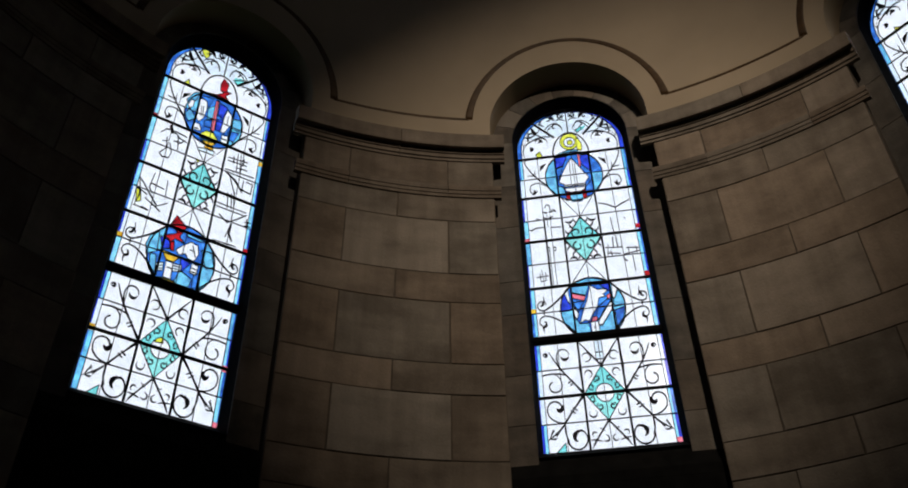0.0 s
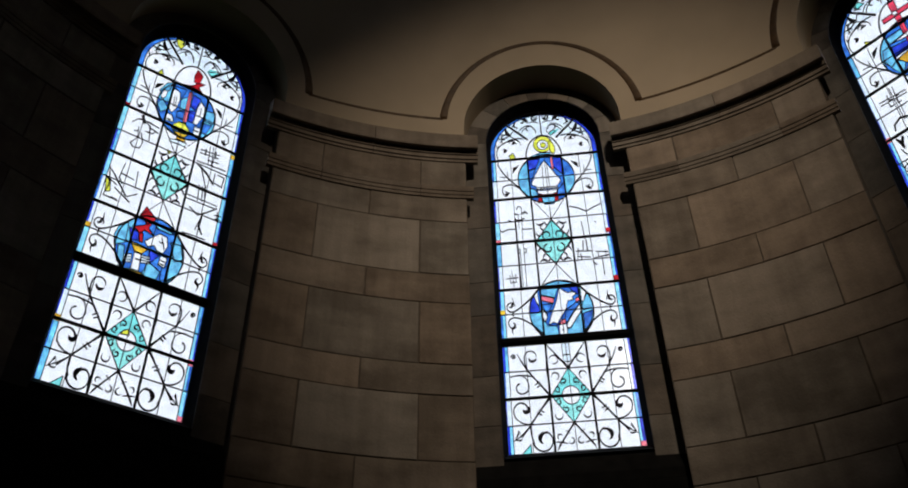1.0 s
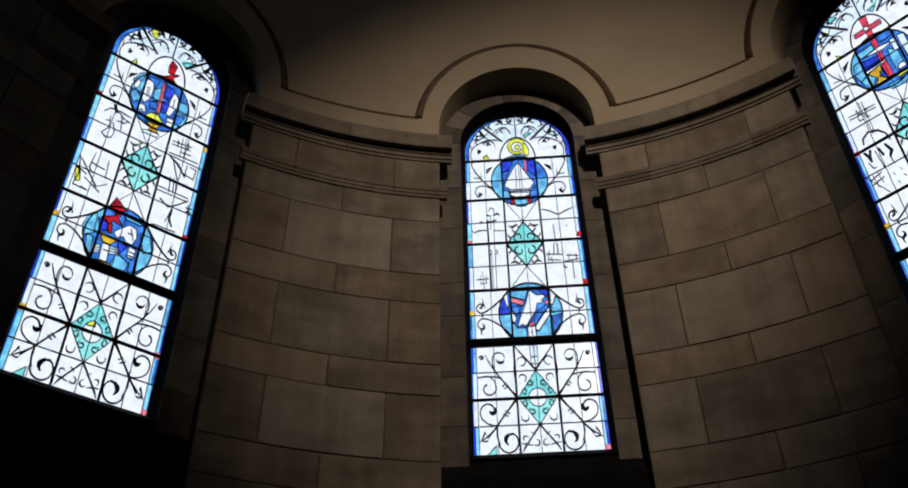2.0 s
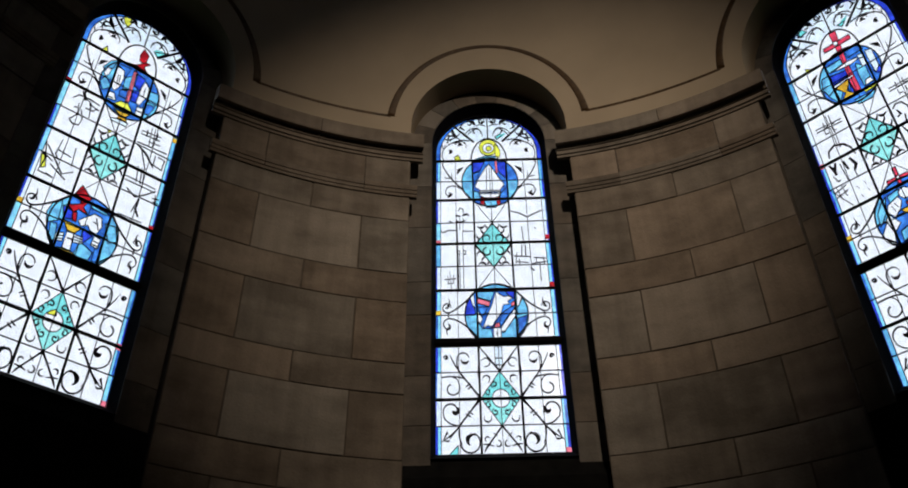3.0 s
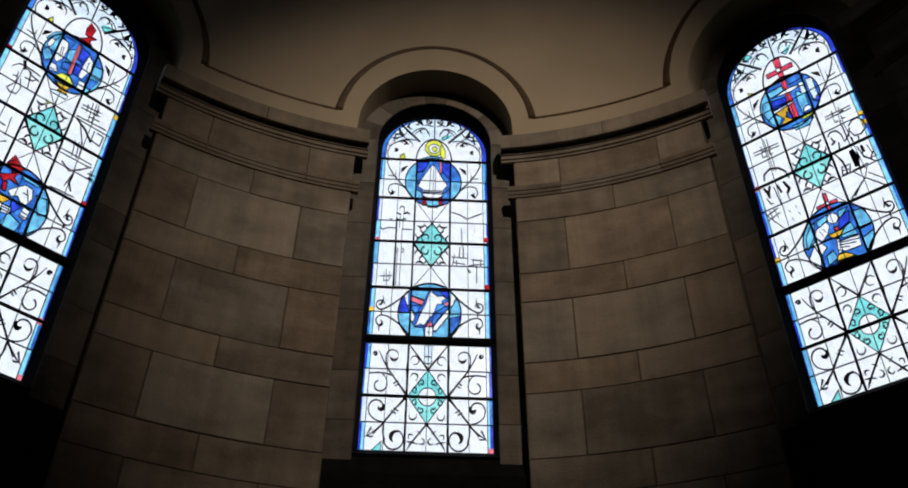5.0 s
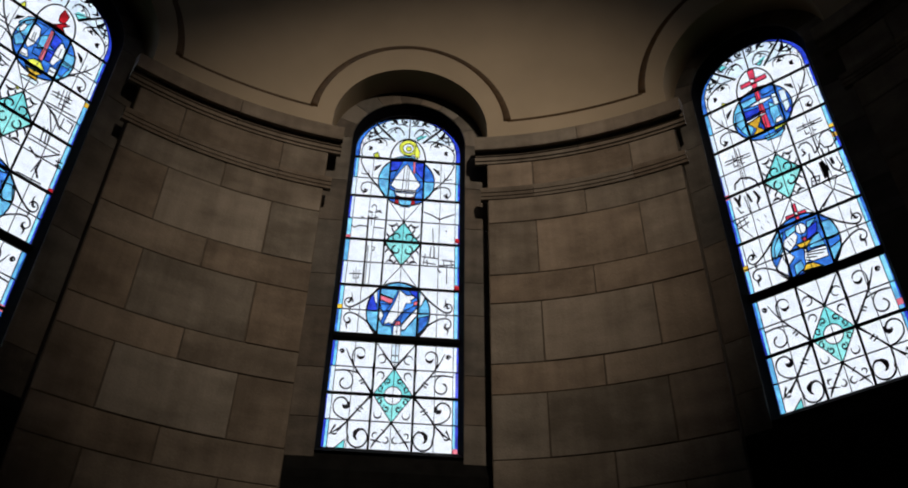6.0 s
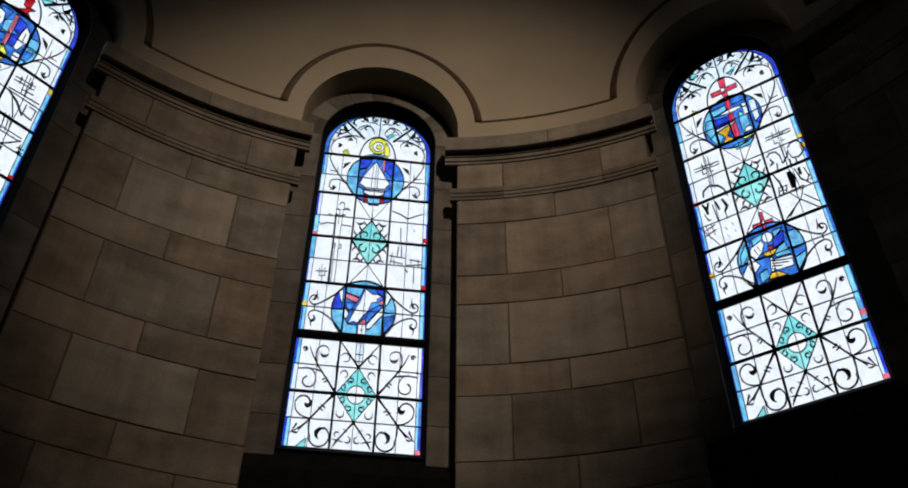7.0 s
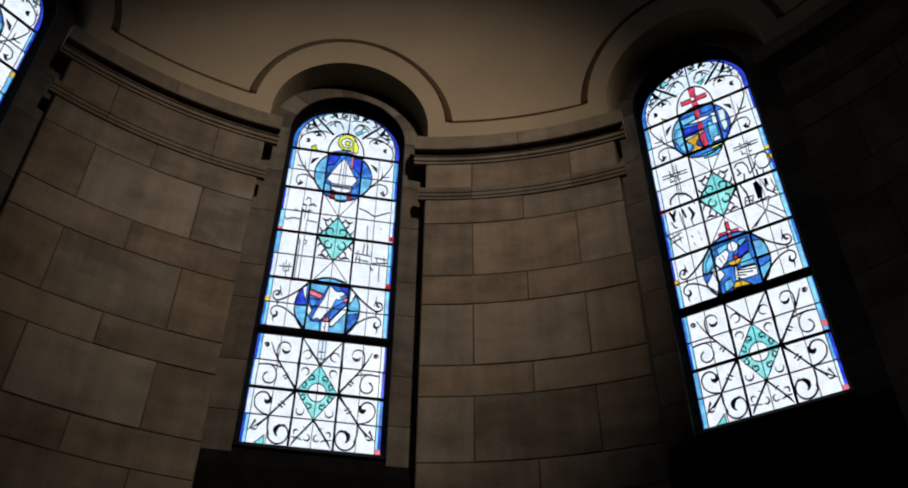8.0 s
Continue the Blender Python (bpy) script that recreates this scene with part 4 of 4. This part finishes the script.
    put(S, G_CLEAR, 0.022, 1.641, 0.051, 1.607, 0.053, 1.561, 0.028, 1.526, -0.009, 1.529, -0.036, 1.564, -0.036, 1.61, -0.012, 1.64)
    put(S, G_ROSE, -0.013, 1.493, 0.035, 1.487, 0.021, 1.441, -0.007, 1.449)
    put(S, G_GOLD, -0.072, 1.441, 0.072, 1.445, 0.01, 1.379, -0.031, 1.381)
    put(S, G_CLEAR, -0.017, 1.37, 0.01, 1.368, -0.013, 1.226, -0.037, 1.231)
    put(S, G_GOLD, -0.044, 1.219, 0.015, 1.218, 0.096, 1.144, -0.082, 1.15)
    put(S, G_CLEAR, -0.153, 1.539, -0.102, 1.558, -0.056, 1.578, -0.036, 1.523, -0.07, 1.451, -0.132, 1.4, -0.174, 1.471)
    put(S, G_CLEAR, -0.21, 1.409, -0.174, 1.455, -0.112, 1.328, -0.182, 1.265)
    put(S, G_CLEAR, -0.02, 1.34, 0.084, 1.335, 0.163, 1.326, 0.156, 1.219, 0.025, 1.225, -0.037, 1.268)
    put(S, G_CLEAR, -0.291, 1.271, -0.21, 1.393, -0.187, 1.262, -0.21, 1.133, -0.265, 1.206)
    draw(L, 0.007, -0.477, 2.655, -0.226, 2.635)
    draw(L, 0.007, -0.475, 2.619, -0.225, 2.6)
    draw(L, 0.008, -0.391, 2.69, -0.392, 2.626, -0.36, 2.626)
    draw(L, 0.008, -0.321, 2.696, -0.322, 2.63, -0.291, 2.63)
    draw(L, 0.008, -0.401, 2.603, -0.4, 2.55, -0.363, 2.553)
    draw(L, 0.008, -0.329, 2.599, -0.326, 2.545, -0.295, 2.552)
    draw(L, 0.007, -0.347, 2.754, -0.342, 2.351)
    draw(L, 0.007, -0.319, 2.744, -0.322, 2.34)
    draw(L, 0.007, 0.247, 2.665, 0.484, 2.665)
    draw(L, 0.007, 0.243, 2.632, 0.483, 2.631)
    draw(L, 0.008, 0.318, 2.701, 0.315, 2.638, 0.349, 2.636)
    draw(L, 0.008, 0.383, 2.705, 0.381, 2.642, 0.417, 2.645)
    draw(L, 0.008, 0.31, 2.606, 0.313, 2.552, 0.345, 2.557)
    draw(L, 0.008, 0.381, 2.607, 0.38, 2.556, 0.411, 2.561)
    draw(L, 0.007, 0.35, 2.543, 0.368, 1.928)
    draw(L, 0.007, 0.376, 2.543, 0.4, 1.932)
    draw(L, 0.014, -0.451, 2.283, -0.438, 2.35, -0.373, 2.389, -0.292, 2.353, -0.243, 2.282, -0.229, 2.193)
    draw(L, 0.022, -0.478, 2.201, -0.45, 2.132, -0.446, 2.072)
    draw(L, 0.022, -0.421, 2.199, -0.442, 2.128)
    draw(L, 0.022, -0.351, 2.177, -0.332, 2.073)
    draw(L, 0.022, -0.289, 2.181, -0.256, 2.083, -0.285, 2.034)
    draw(L, 0.01, -0.385, 2.167, -0.367, 1.945)
    draw(L, 0.01, -0.477, 2.079, -0.452, 2, -0.427, 2.001)
    draw(L, 0.01, -0.286, 2.029, -0.281, 1.942)
    draw(L, 0.008, -0.526, 1.893, -0.403, 1.929)
    draw(L, 0.008, -0.521, 1.839, -0.402, 1.871)
    draw(L, 0.008, -0.487, 1.939, -0.471, 1.796)
    draw(L, 0.008, -0.442, 1.948, -0.423, 1.817)
    draw(L, 0.008, -0.549, 1.956, -0.405, 1.694)
    draw(L, 0.006, -0.323, 1.859, -0.309, 1.826)
    draw(L, 0.006, -0.254, 1.877, -0.245, 1.846)
    draw(L, 0.006, -0.314, 1.764, -0.301, 1.732)
    draw(L, 0.006, -0.243, 1.794, -0.236, 1.765)
    draw(L, 0.01, 0.207, 2.434, 0.239, 2.473, 0.293, 2.461, 0.323, 2.398, 0.326, 2.302)
    draw(L, 0.014, 0.23, 2.404, 0.248, 2.344, 0.214, 2.329)
    draw(L, 0.012, 0.279, 2.322, 0.262, 2.237)
    draw(L, 0.01, 0.406, 2.449, 0.444, 2.491, 0.5, 2.493, 0.536, 2.439, 0.536, 2.349, 0.48, 2.302, 0.42, 2.317, 0.403, 2.383)
    draw(L, 0.014, 0.394, 2.315, 0.391, 2.228)
    draw(L, 0.012, 0.448, 2.296, 0.443, 2.233)
    draw(L, 0.01, 0.33, 2.3, 0.38, 2.356, 0.408, 2.425)
    draw(L, 0.045, 0.348, 2.18, 0.361, 2.092, 0.352, 1.989)
    draw(L, 0.03, 0.44, 2.179, 0.443, 2.102)
    draw(L, 0.012, 0.21, 2.226, 0.25, 2.101, 0.258, 1.964)
    draw(L, 0.01, 0.405, 2.19, 0.43, 2.055, 0.504, 1.957)
    draw(L, 0.01, 0.485, 2.161, 0.505, 2.042)
    draw(L, 0.009, 0.227, 2.049, 0.301, 2.043, 0.276, 1.955, 0.213, 1.966, 0.227, 2.049)
    draw(L, 0.007, 0.266, 2.045, 0.246, 1.959)
    draw(L, 0.007, 0.22, 2.01, 0.288, 1.996)
    draw(L, 0.009, 0.295, 1.961, 0.435, 1.973, 0.374, 1.834, 0.295, 1.961)
    draw(L, 0.01, 0.37, 1.836, 0.211, 1.693)
    draw(L, 0.01, 0.381, 1.83, 0.512, 1.669)
    draw(L, 0.009, 0.334, 1.81, 0.246, 1.701)
    draw(L, 0.008, 0.412, 1.879, 0.518, 1.743)
    draw(L, 0.009, 0.512, 2.066, 0.473, 2.006, 0.528, 2.017)
    draw(L, 0.009, -0.063, 2.954, -0.061, 2.886)
    draw(L, 0.008, 0.131, 3.181, 0.183, 3.166)
    draw(L, 0.016, -0.027, 2.933, -0.018, 2.838)
    draw(L, 0.007, 0.002, 1.325, 0.155, 1.293)
    draw(L, 0.007, -0.012, 1.304, 0.125, 1.27)
    draw(L, 0.007, -0.021, 1.282, 0.064, 1.255)
    draw(L, 0.007, -0.097, 1.53, -0.08, 1.476)
    draw(L, 0.007, -0.128, 1.513, -0.111, 1.453)
    draw(L, 0.009, -0.074, 1.165, 0.081, 1.151)
    return S, L, "a red cross above a chalice"


def medallion(v, low, rng):
    """A round of blue glass, cut along the bars: lighter at the sides, deeper in the middle."""
    polys = [half(oval(0.0, v, MED_X, MED_V, 40), 0, -1, -low)]
    for nx, ny, d in ((1, 0, -0.18), (1, 0, 0.18), (0, 1, v + 0.013)):
        polys = split(polys, nx, ny, d)
    out = []
    for p in polys:
        mid = sum(u for u, _ in p) / len(p)
        out.append((p, rng.choice((G_SKY, G_SKY, G_MID)) if abs(mid) > 0.17 else G_MID))
    return out


BORDER_SPOTS = {"staff": [(-1, 2.26, G_PINK), (1, 2.30, G_RED), (1, 1.72, G_RED), (-1, 1.42, G_GOLD), (1, 0.03, G_PINK)],
                "lamp": [(-1, 2.83, G_RED), (-1, 1.42, G_GOLD), (1, 2.76, G_GOLD), (1, 1.70, G_RED), (-1, 0.53, G_GOLD), (1, 0.03, G_PINK), (1, 0.52, G_PINK)],
                "chalice": [(1, 2.42, G_GOLD), (1, 2.53, G_GOLD), (-1, 2.24, G_PINK), (-1, 1.41, G_GOLD), (1, 0.03, G_PINK), (1, 0.60, G_PINK)]}


def field_cells():
    """The clear panes of the field and the blue strips of the border."""
    S = []
    for rows_ in (ROWS_LOW, ROWS_HIGH):
        for v0, v1 in zip(rows_, rows_[1:]):
            for u0, u1 in zip(COLS, COLS[1:]):
                S.append((box(u0, u1, v0, v1), G_CLEAR))
    return S


def border_cells(rng):
    """Two strips at each side: deep blue outside, paler within."""
    S = []
    for rows_ in (ROWS_LOW, ROWS_HIGH):
        for v0, v1 in zip(rows_, rows_[1:]):
            for s in (-1, 1):
                cut = E - rng.choice((0.014, 0.020, 0.028)) if s > 0 else E - rng.choice((0.010, 0.015, 0.024))
                for r0, r1, tones in ((INNER, cut, (G_AQUA, G_AQUA, G_SKY, G_PALE)), (cut, E, (G_BLUE, G_BLUE, G_MID))):
                    u0, u1 = sorted((s * r0, s * r1))
                    S.append((box(u0, u1, v0, v1), rng.choice(tones)))
    return S


def head_cells():
    """The arched head: blue rim, field panes between the spokes, and the small arch."""
    S = []
    outer, inner = arch_line(E), arch_line(INNER)
    n = len(outer)
    for a, b in ((0, n // 4), (n // 4, n // 2), (n // 2, 3 * n // 4), (3 * n // 4, n - 1)):
        S.append((outer[a:b + 1] + inner[a:b + 1][::-1], G_BLUE if b <= n // 2 else G_MID))
    field = [inner[0]] + inner[1:-1] + [inner[-1]]
    polys = [field]
    for nx, ny, d in ((1, 0, 0.0), (0.753, -0.658, 0.753 * 0.16 - 0.658 * 3.645), (-0.753, -0.658, 0.753 * 0.16 - 0.658 * 3.645), (0, 1, 3.66)):
        polys = split(polys, nx, ny, d)
    S += [(p, G_PALE if sum(v for _, v in p) / len(p) > 3.72 else G_CLEAR) for p in polys]
    S.append((oval(0.0, 3.36, 0.19, 0.33, 20, 0, 180), G_CLEAR))
    S.append(([(0.10, 3.70), (0.16, 3.72), (0.20, 3.78), (0.12, 3.75)], G_TEAL))
    return S


pane_cache = {}


def pieces(tris):
    """Groups triangles that hang together by an edge."""
    at_edge = {}
    for i, f in enumerate(tris):
        for a, b in zip(f, f[1:] + f[:1]):
            at_edge.setdefault((min(a, b), max(a, b)), []).append(i)
    near = {}
    for group_ in at_edge.values():
        for i in group_:
            near.setdefault(i, set()).update(group_)
    left, out = set(range(len(tris))), []
    while left:
        stack, found = [min(left)], []
        left.discard(stack[0])
        while stack:
            i = stack.pop()
            found.append(i)
            fresh = near[i] & left
            left -= fresh
            stack += sorted(fresh)
        out.append([tris[i] for i in sorted(found)])
    return out


def panes(shapes, home, first):
    """Cuts the outlines against one another, so that each pane is a piece of its own in one layer of glass; of two that overlap the later one shows.
    home(number, middle): the part that holds the pane. Returns the lead lines round the shapes from number first on."""
    pts, loops = [], []
    for poly, _ in shapes:
        if sum(a[0] * b[1] - b[0] * a[1] for a, b in zip(poly, poly[1:] + poly[:1])) < 0:
            poly = poly[::-1]
        loops.append(list(range(len(pts), len(pts) + len(poly))))
        pts += [Vector(p) for p in poly]
    vs, _, fs, _, _, src = delaunay_2d_cdt(pts, [], loops, 1, 1e-4)
    tops = {}
    for f, s in zip(fs, src):
        if s:
            tops.setdefault(max(s), []).append(f)
    sides = {}
    for f, s in zip(fs, src):
        for a, b in zip(f, f[1:] + f[:1]):
            sides.setdefault((min(a, b), max(a, b)), set()).add(max(s) if s else -1)
    leads = [([tuple(vs[a]), tuple(vs[b])], 0.0065, 0.0065, 0.0065) for (a, b), o in sides.items() if len(o) == 2 and max(o) >= first]
    for top, tris in ((top, piece) for top, whole in sorted(tops.items()) for piece in pieces(whole)):
        used = sorted({i for f in tris for i in f})
        at = {i: k for k, i in enumerate(used)}
        n = len(used)
        verts = [(vs[i].x, GLASS, SILL + vs[i].y) for i in used] + [(vs[i].x, GLASS + DEPTH, SILL + vs[i].y) for i in used]
        faces, rim = [], {}
        for f in tris:
            faces += [tuple(at[i] for i in f), tuple(n + at[i] for i in reversed(f))]
            for a, b in zip(f, f[1:] + f[:1]):
                rim[(a, b)] = rim.get((a, b), 0) + 1
        faces += [(at[a], at[b], n + at[b], n + at[a]) for (a, b) in rim if (b, a) not in rim]
        mat = shapes[top][1]
        key = (mat.name, tuple((round(v[0], 4), round(v[2], 4)) for v in verts[:n]))
        if key not in pane_cache:
            me = bpy.data.meshes.new("pane")
            me.from_pydata(verts, [], faces)
            me.materials.append(mat)
            pane_cache[key] = me
        mid_v = sum(v[2] for v in verts) / len(verts) - SILL
        part("pane", pane_cache[key], home(top, mid_v), "" if mat is G_CLEAR else mat.name.replace("_", " "))
    return leads


def frame_mesh(outer, depth):
    """A splayed frame: its outer edge stands forward of the glass."""
    out = [(-E, 0.0), (E, 0.0)] + arch_line(E, 40)[1:-1]
    ring = [(-outer, -0.10), (outer, -0.10)] + arch_line(outer, 40)[1:-1]
    kk = len(out)
    verts = [(x, y, SILL + z) for r_, y in ((out, GLASS - 0.02), (ring, GLASS - depth), (out, GLASS + 0.03), (ring, GLASS + 0.03)) for x, z in r_]
    faces = []
    for a in range(kk):
        b_ = (a + 1) % kk
        faces += [(a, b_, kk + b_, kk + a), (2 * kk + a, 2 * kk + b_, 3 * kk + b_, 3 * kk + a), (a, b_, 2 * kk + b_, 2 * kk + a), (kk + a, kk + b_, 3 * kk + b_, 3 * kk + a)]
    return mesh("frame", verts, faces, IRON)


def bar(u0, u1, v0, v1, front):
    """A bar with chamfered front edges."""
    c = min(u1 - u0, v1 - v0) * 0.25
    ring = [(u0, v0, GLASS - 0.001), (u1, v0, GLASS - 0.001), (u1, v1, GLASS - 0.001), (u0, v1, GLASS - 0.001)]
    ring += [(u0, v0, GLASS - front + c), (u1, v0, GLASS - front + c), (u1, v1, GLASS - front + c), (u0, v1, GLASS - front + c)]
    ring += [(u0 + c, v0 + c, GLASS - front), (u1 - c, v0 + c, GLASS - front), (u1 - c, v1 - c, GLASS - front), (u0 + c, v1 - c, GLASS - front)]
    faces = [(3, 2, 1, 0), (8, 9, 10, 11)]
    for o in (0, 4):
        faces += [(o + i, o + (i + 1) % 4, o + 4 + (i + 1) % 4, o + 4 + i) for i in range(4)]
    return mesh("bar", [(u, y, SILL + v) for u, v, y in ring], faces, IRON)


# the frame's black splay covers the stone reveal and stands in for its shade
FRAME = frame_mesh(0.606, 0.153)
SCROLLS = lines_mesh(scrollwork(), GLASS - 0.010, GLASS - 0.001, LEAD)
thin, low_thin = [], []
for v in (0.266, 0.784, 1.392, 1.953, 2.503, 3.068):
    (thin if v > 1 else low_thin).append(([(-E, v), (E, v)], T, T, T))
for v0, v1 in ((0.0, 1.05), (1.128, 3.36)):
    for u in (-0.36, 0.0, 0.36, -INNER, INNER):
        (thin if v0 > 1 else low_thin).append(([(u, v0), (u, v1)], 0.0065, 0.0065, 0.0065))
thin += [(arch_line(INNER), 0.008, 0.008, 0.008), ([(0, 3.69), (0, 4.07)], 0.014, 0.014, 0.014), (oval(0.0, 3.36, 0.19, 0.33, 20, 0, 180), 0.014, 0.014, 0.014)]
CAMES_LOW, CAMES_HIGH = [[lines_mesh([l_], GLASS - 0.008, GLASS - 0.001, LEAD, "came") for l_ in group_] for group_ in (low_thin, thin)]
EDGE_LOW = lines_mesh([(box(-E, E, 0.002, 1.048) + [(-E, 0.002), (E, 0.002)], 0.012, 0.012, 0.012)], GLASS - 0.012, GLASS - 0.001, LEAD, "edge")
EDGE_HIGH = lines_mesh([([(-E, 1.13), (E, 1.13)] + arch_line(E - 0.002) + [(-E, 1.13)], 0.012, 0.012, 0.012)], GLASS - 0.012, GLASS - 0.001, LEAD, "edge")
BARS = [("crossbar", bar(-E, E, v - 0.0115, v + 0.0115, 0.022)) for v in (0.515, 1.668, 2.23, 2.805, 3.36)]
BARS += [("transom", bar(-0.60, 0.60, 1.05, 1.128, 0.04))]
BARS += [("mullion", bar(u - 0.0095, u + 0.0095, v0, v1, 0.018)) for u in (-0.18, 0.18) for v0, v1 in ((0.0, 1.05), (1.128, 3.36))]


def stained_window(w, kind_):
    rng = random.Random(kind_)
    shapes_, lines_, words = {"staff": emblem_staff, "lamp": emblem_lamp, "chalice": emblem_chalice}[kind_]()
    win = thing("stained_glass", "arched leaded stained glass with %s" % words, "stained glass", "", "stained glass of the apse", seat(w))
    shapes = field_cells() + border_cells(rng) + head_cells()
    for s, v, mat in BORDER_SPOTS[kind_]:
        u0, u1 = sorted((s * INNER, s * E))
        shapes.append((box(u0, u1, v - 0.028, v + 0.028), mat))
    first = len(shapes)
    shapes += medallion(MED_A, 2.70, rng) + medallion(MED_B, 1.128, rng)
    last = len(shapes)
    for c, top, low in ((2.22, 2.49, 1.923), (0.523, 0.788, 0.26)):
        for s in (-1, 1):
            shapes += [([(0, top), (s * 0.172, c), (0, c)], G_TEAL), ([(0, low), (s * 0.172, c), (0, c)], G_TEAL_PALE)]
    shapes += [(oval(0.0, 0.52, 0.076, 0.088, 24), G_CLEAR), ([(-0.46, 0.0), (-0.375, 0.0), (-0.375, 0.09)], G_TEAL)]
    emblem = len(shapes)
    shapes += shapes_
    part("frame", FRAME, win, "black iron frame, splayed over the reveal as its shade")
    lower = part("lower_panel", EDGE_LOW, win, "lower leaded panel with a pale teal diamond")
    upper = part("upper_panel", EDGE_HIGH, win, "upper leaded panel with two blue medallions")
    for panel_, group_ in ((lower, CAMES_LOW), (upper, CAMES_HIGH)):
        for me_ in group_:
            part("came", me_, panel_)
    rings = []
    for v, low in ((MED_A, 2.70), (MED_B, 1.128)):
        ring = half(oval(0.0, v, MED_X, MED_V, 40), 0, -1, -low)
        rings.append(part("medallion", lines_mesh([(ring + ring[:1], 0.012, 0.012, 0.012)], GLASS - 0.011, GLASS - 0.001, LEAD, "ring"), win, "blue glass medallion"))

    def home(number, v):
        if v < 1.09:
            return lower
        if first <= number < last or number >= emblem:
            return rings[0] if v > 2.25 else rings[1]
        return upper

    leads = panes(shapes, home, first)
    tagged(part("leading", lines_mesh(leads, GLASS - 0.009, GLASS - 0.001, LEAD), win, "lead lines round the coloured pieces"), kind="stuff")
    tagged(part("scrollwork", SCROLLS, win, "black painted scrolls and leaves"), kind="stuff")
    tagged(part("drawing", lines_mesh(lines_, GLASS - 0.010, GLASS - 0.001, LEAD), win, "black line drawing on clear glass"), kind="stuff")
    for n_, me_ in BARS:
        part(n_, me_, win)
    return win


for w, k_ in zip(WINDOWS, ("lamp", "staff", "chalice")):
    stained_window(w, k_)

# ---- blocks of the apse wall ----
cache = {}
setting = random.Random(4)


def block(a0, a1, z0, z1):
    """One curved ashlar block; alike blocks share a mesh built about angle zero."""
    key = (round(a1 - a0, 2), round(z1 - z0, 3))
    if key not in cache:
        h = (a1 - a0) / 2
        gap = math.degrees(JOINT / 2 / R)
        cache[key] = sector(-h + gap, h - gap, R, R + 0.3, JOINT / 2, z1 - z0 - JOINT / 2, ASHLAR, None, 0.005)
    ob = part("block", cache[key], wall)
    mid_a, out = (a0 + a1) / 2, setting.uniform(0.0, 0.006)
    ob.matrix_basis = pose(*polar(out, mid_a, z0), 0, setting.uniform(-0.05, 0.05), -mid_a + setting.uniform(-0.02, 0.02))


def course(a0, a1, z0, z1, tall):
    c = (a0 + a1) / 2
    cuts = [a0, c - 5.85, c + 5.85, a1] if tall else [a0, c, a1]
    for b0, b1 in zip(cuts, cuts[1:]):
        block(b0, b1, z0, z1)


for a0, a1 in BAYS:
    course(a0, a1, Z(6.44), Z(6.80), True)
    for i, (z1, z0) in enumerate(zip(COURSES, COURSES[1:])):
        course(a0, a1, Z(z0), Z(z1), i % 2 == 1)
for w in WINDOWS:
    for i, (z1, z0) in enumerate(zip(COURSES[8:], COURSES[9:])):
        course(w - HALF, w + HALF, Z(z0), Z(z1), i % 2 == 1)
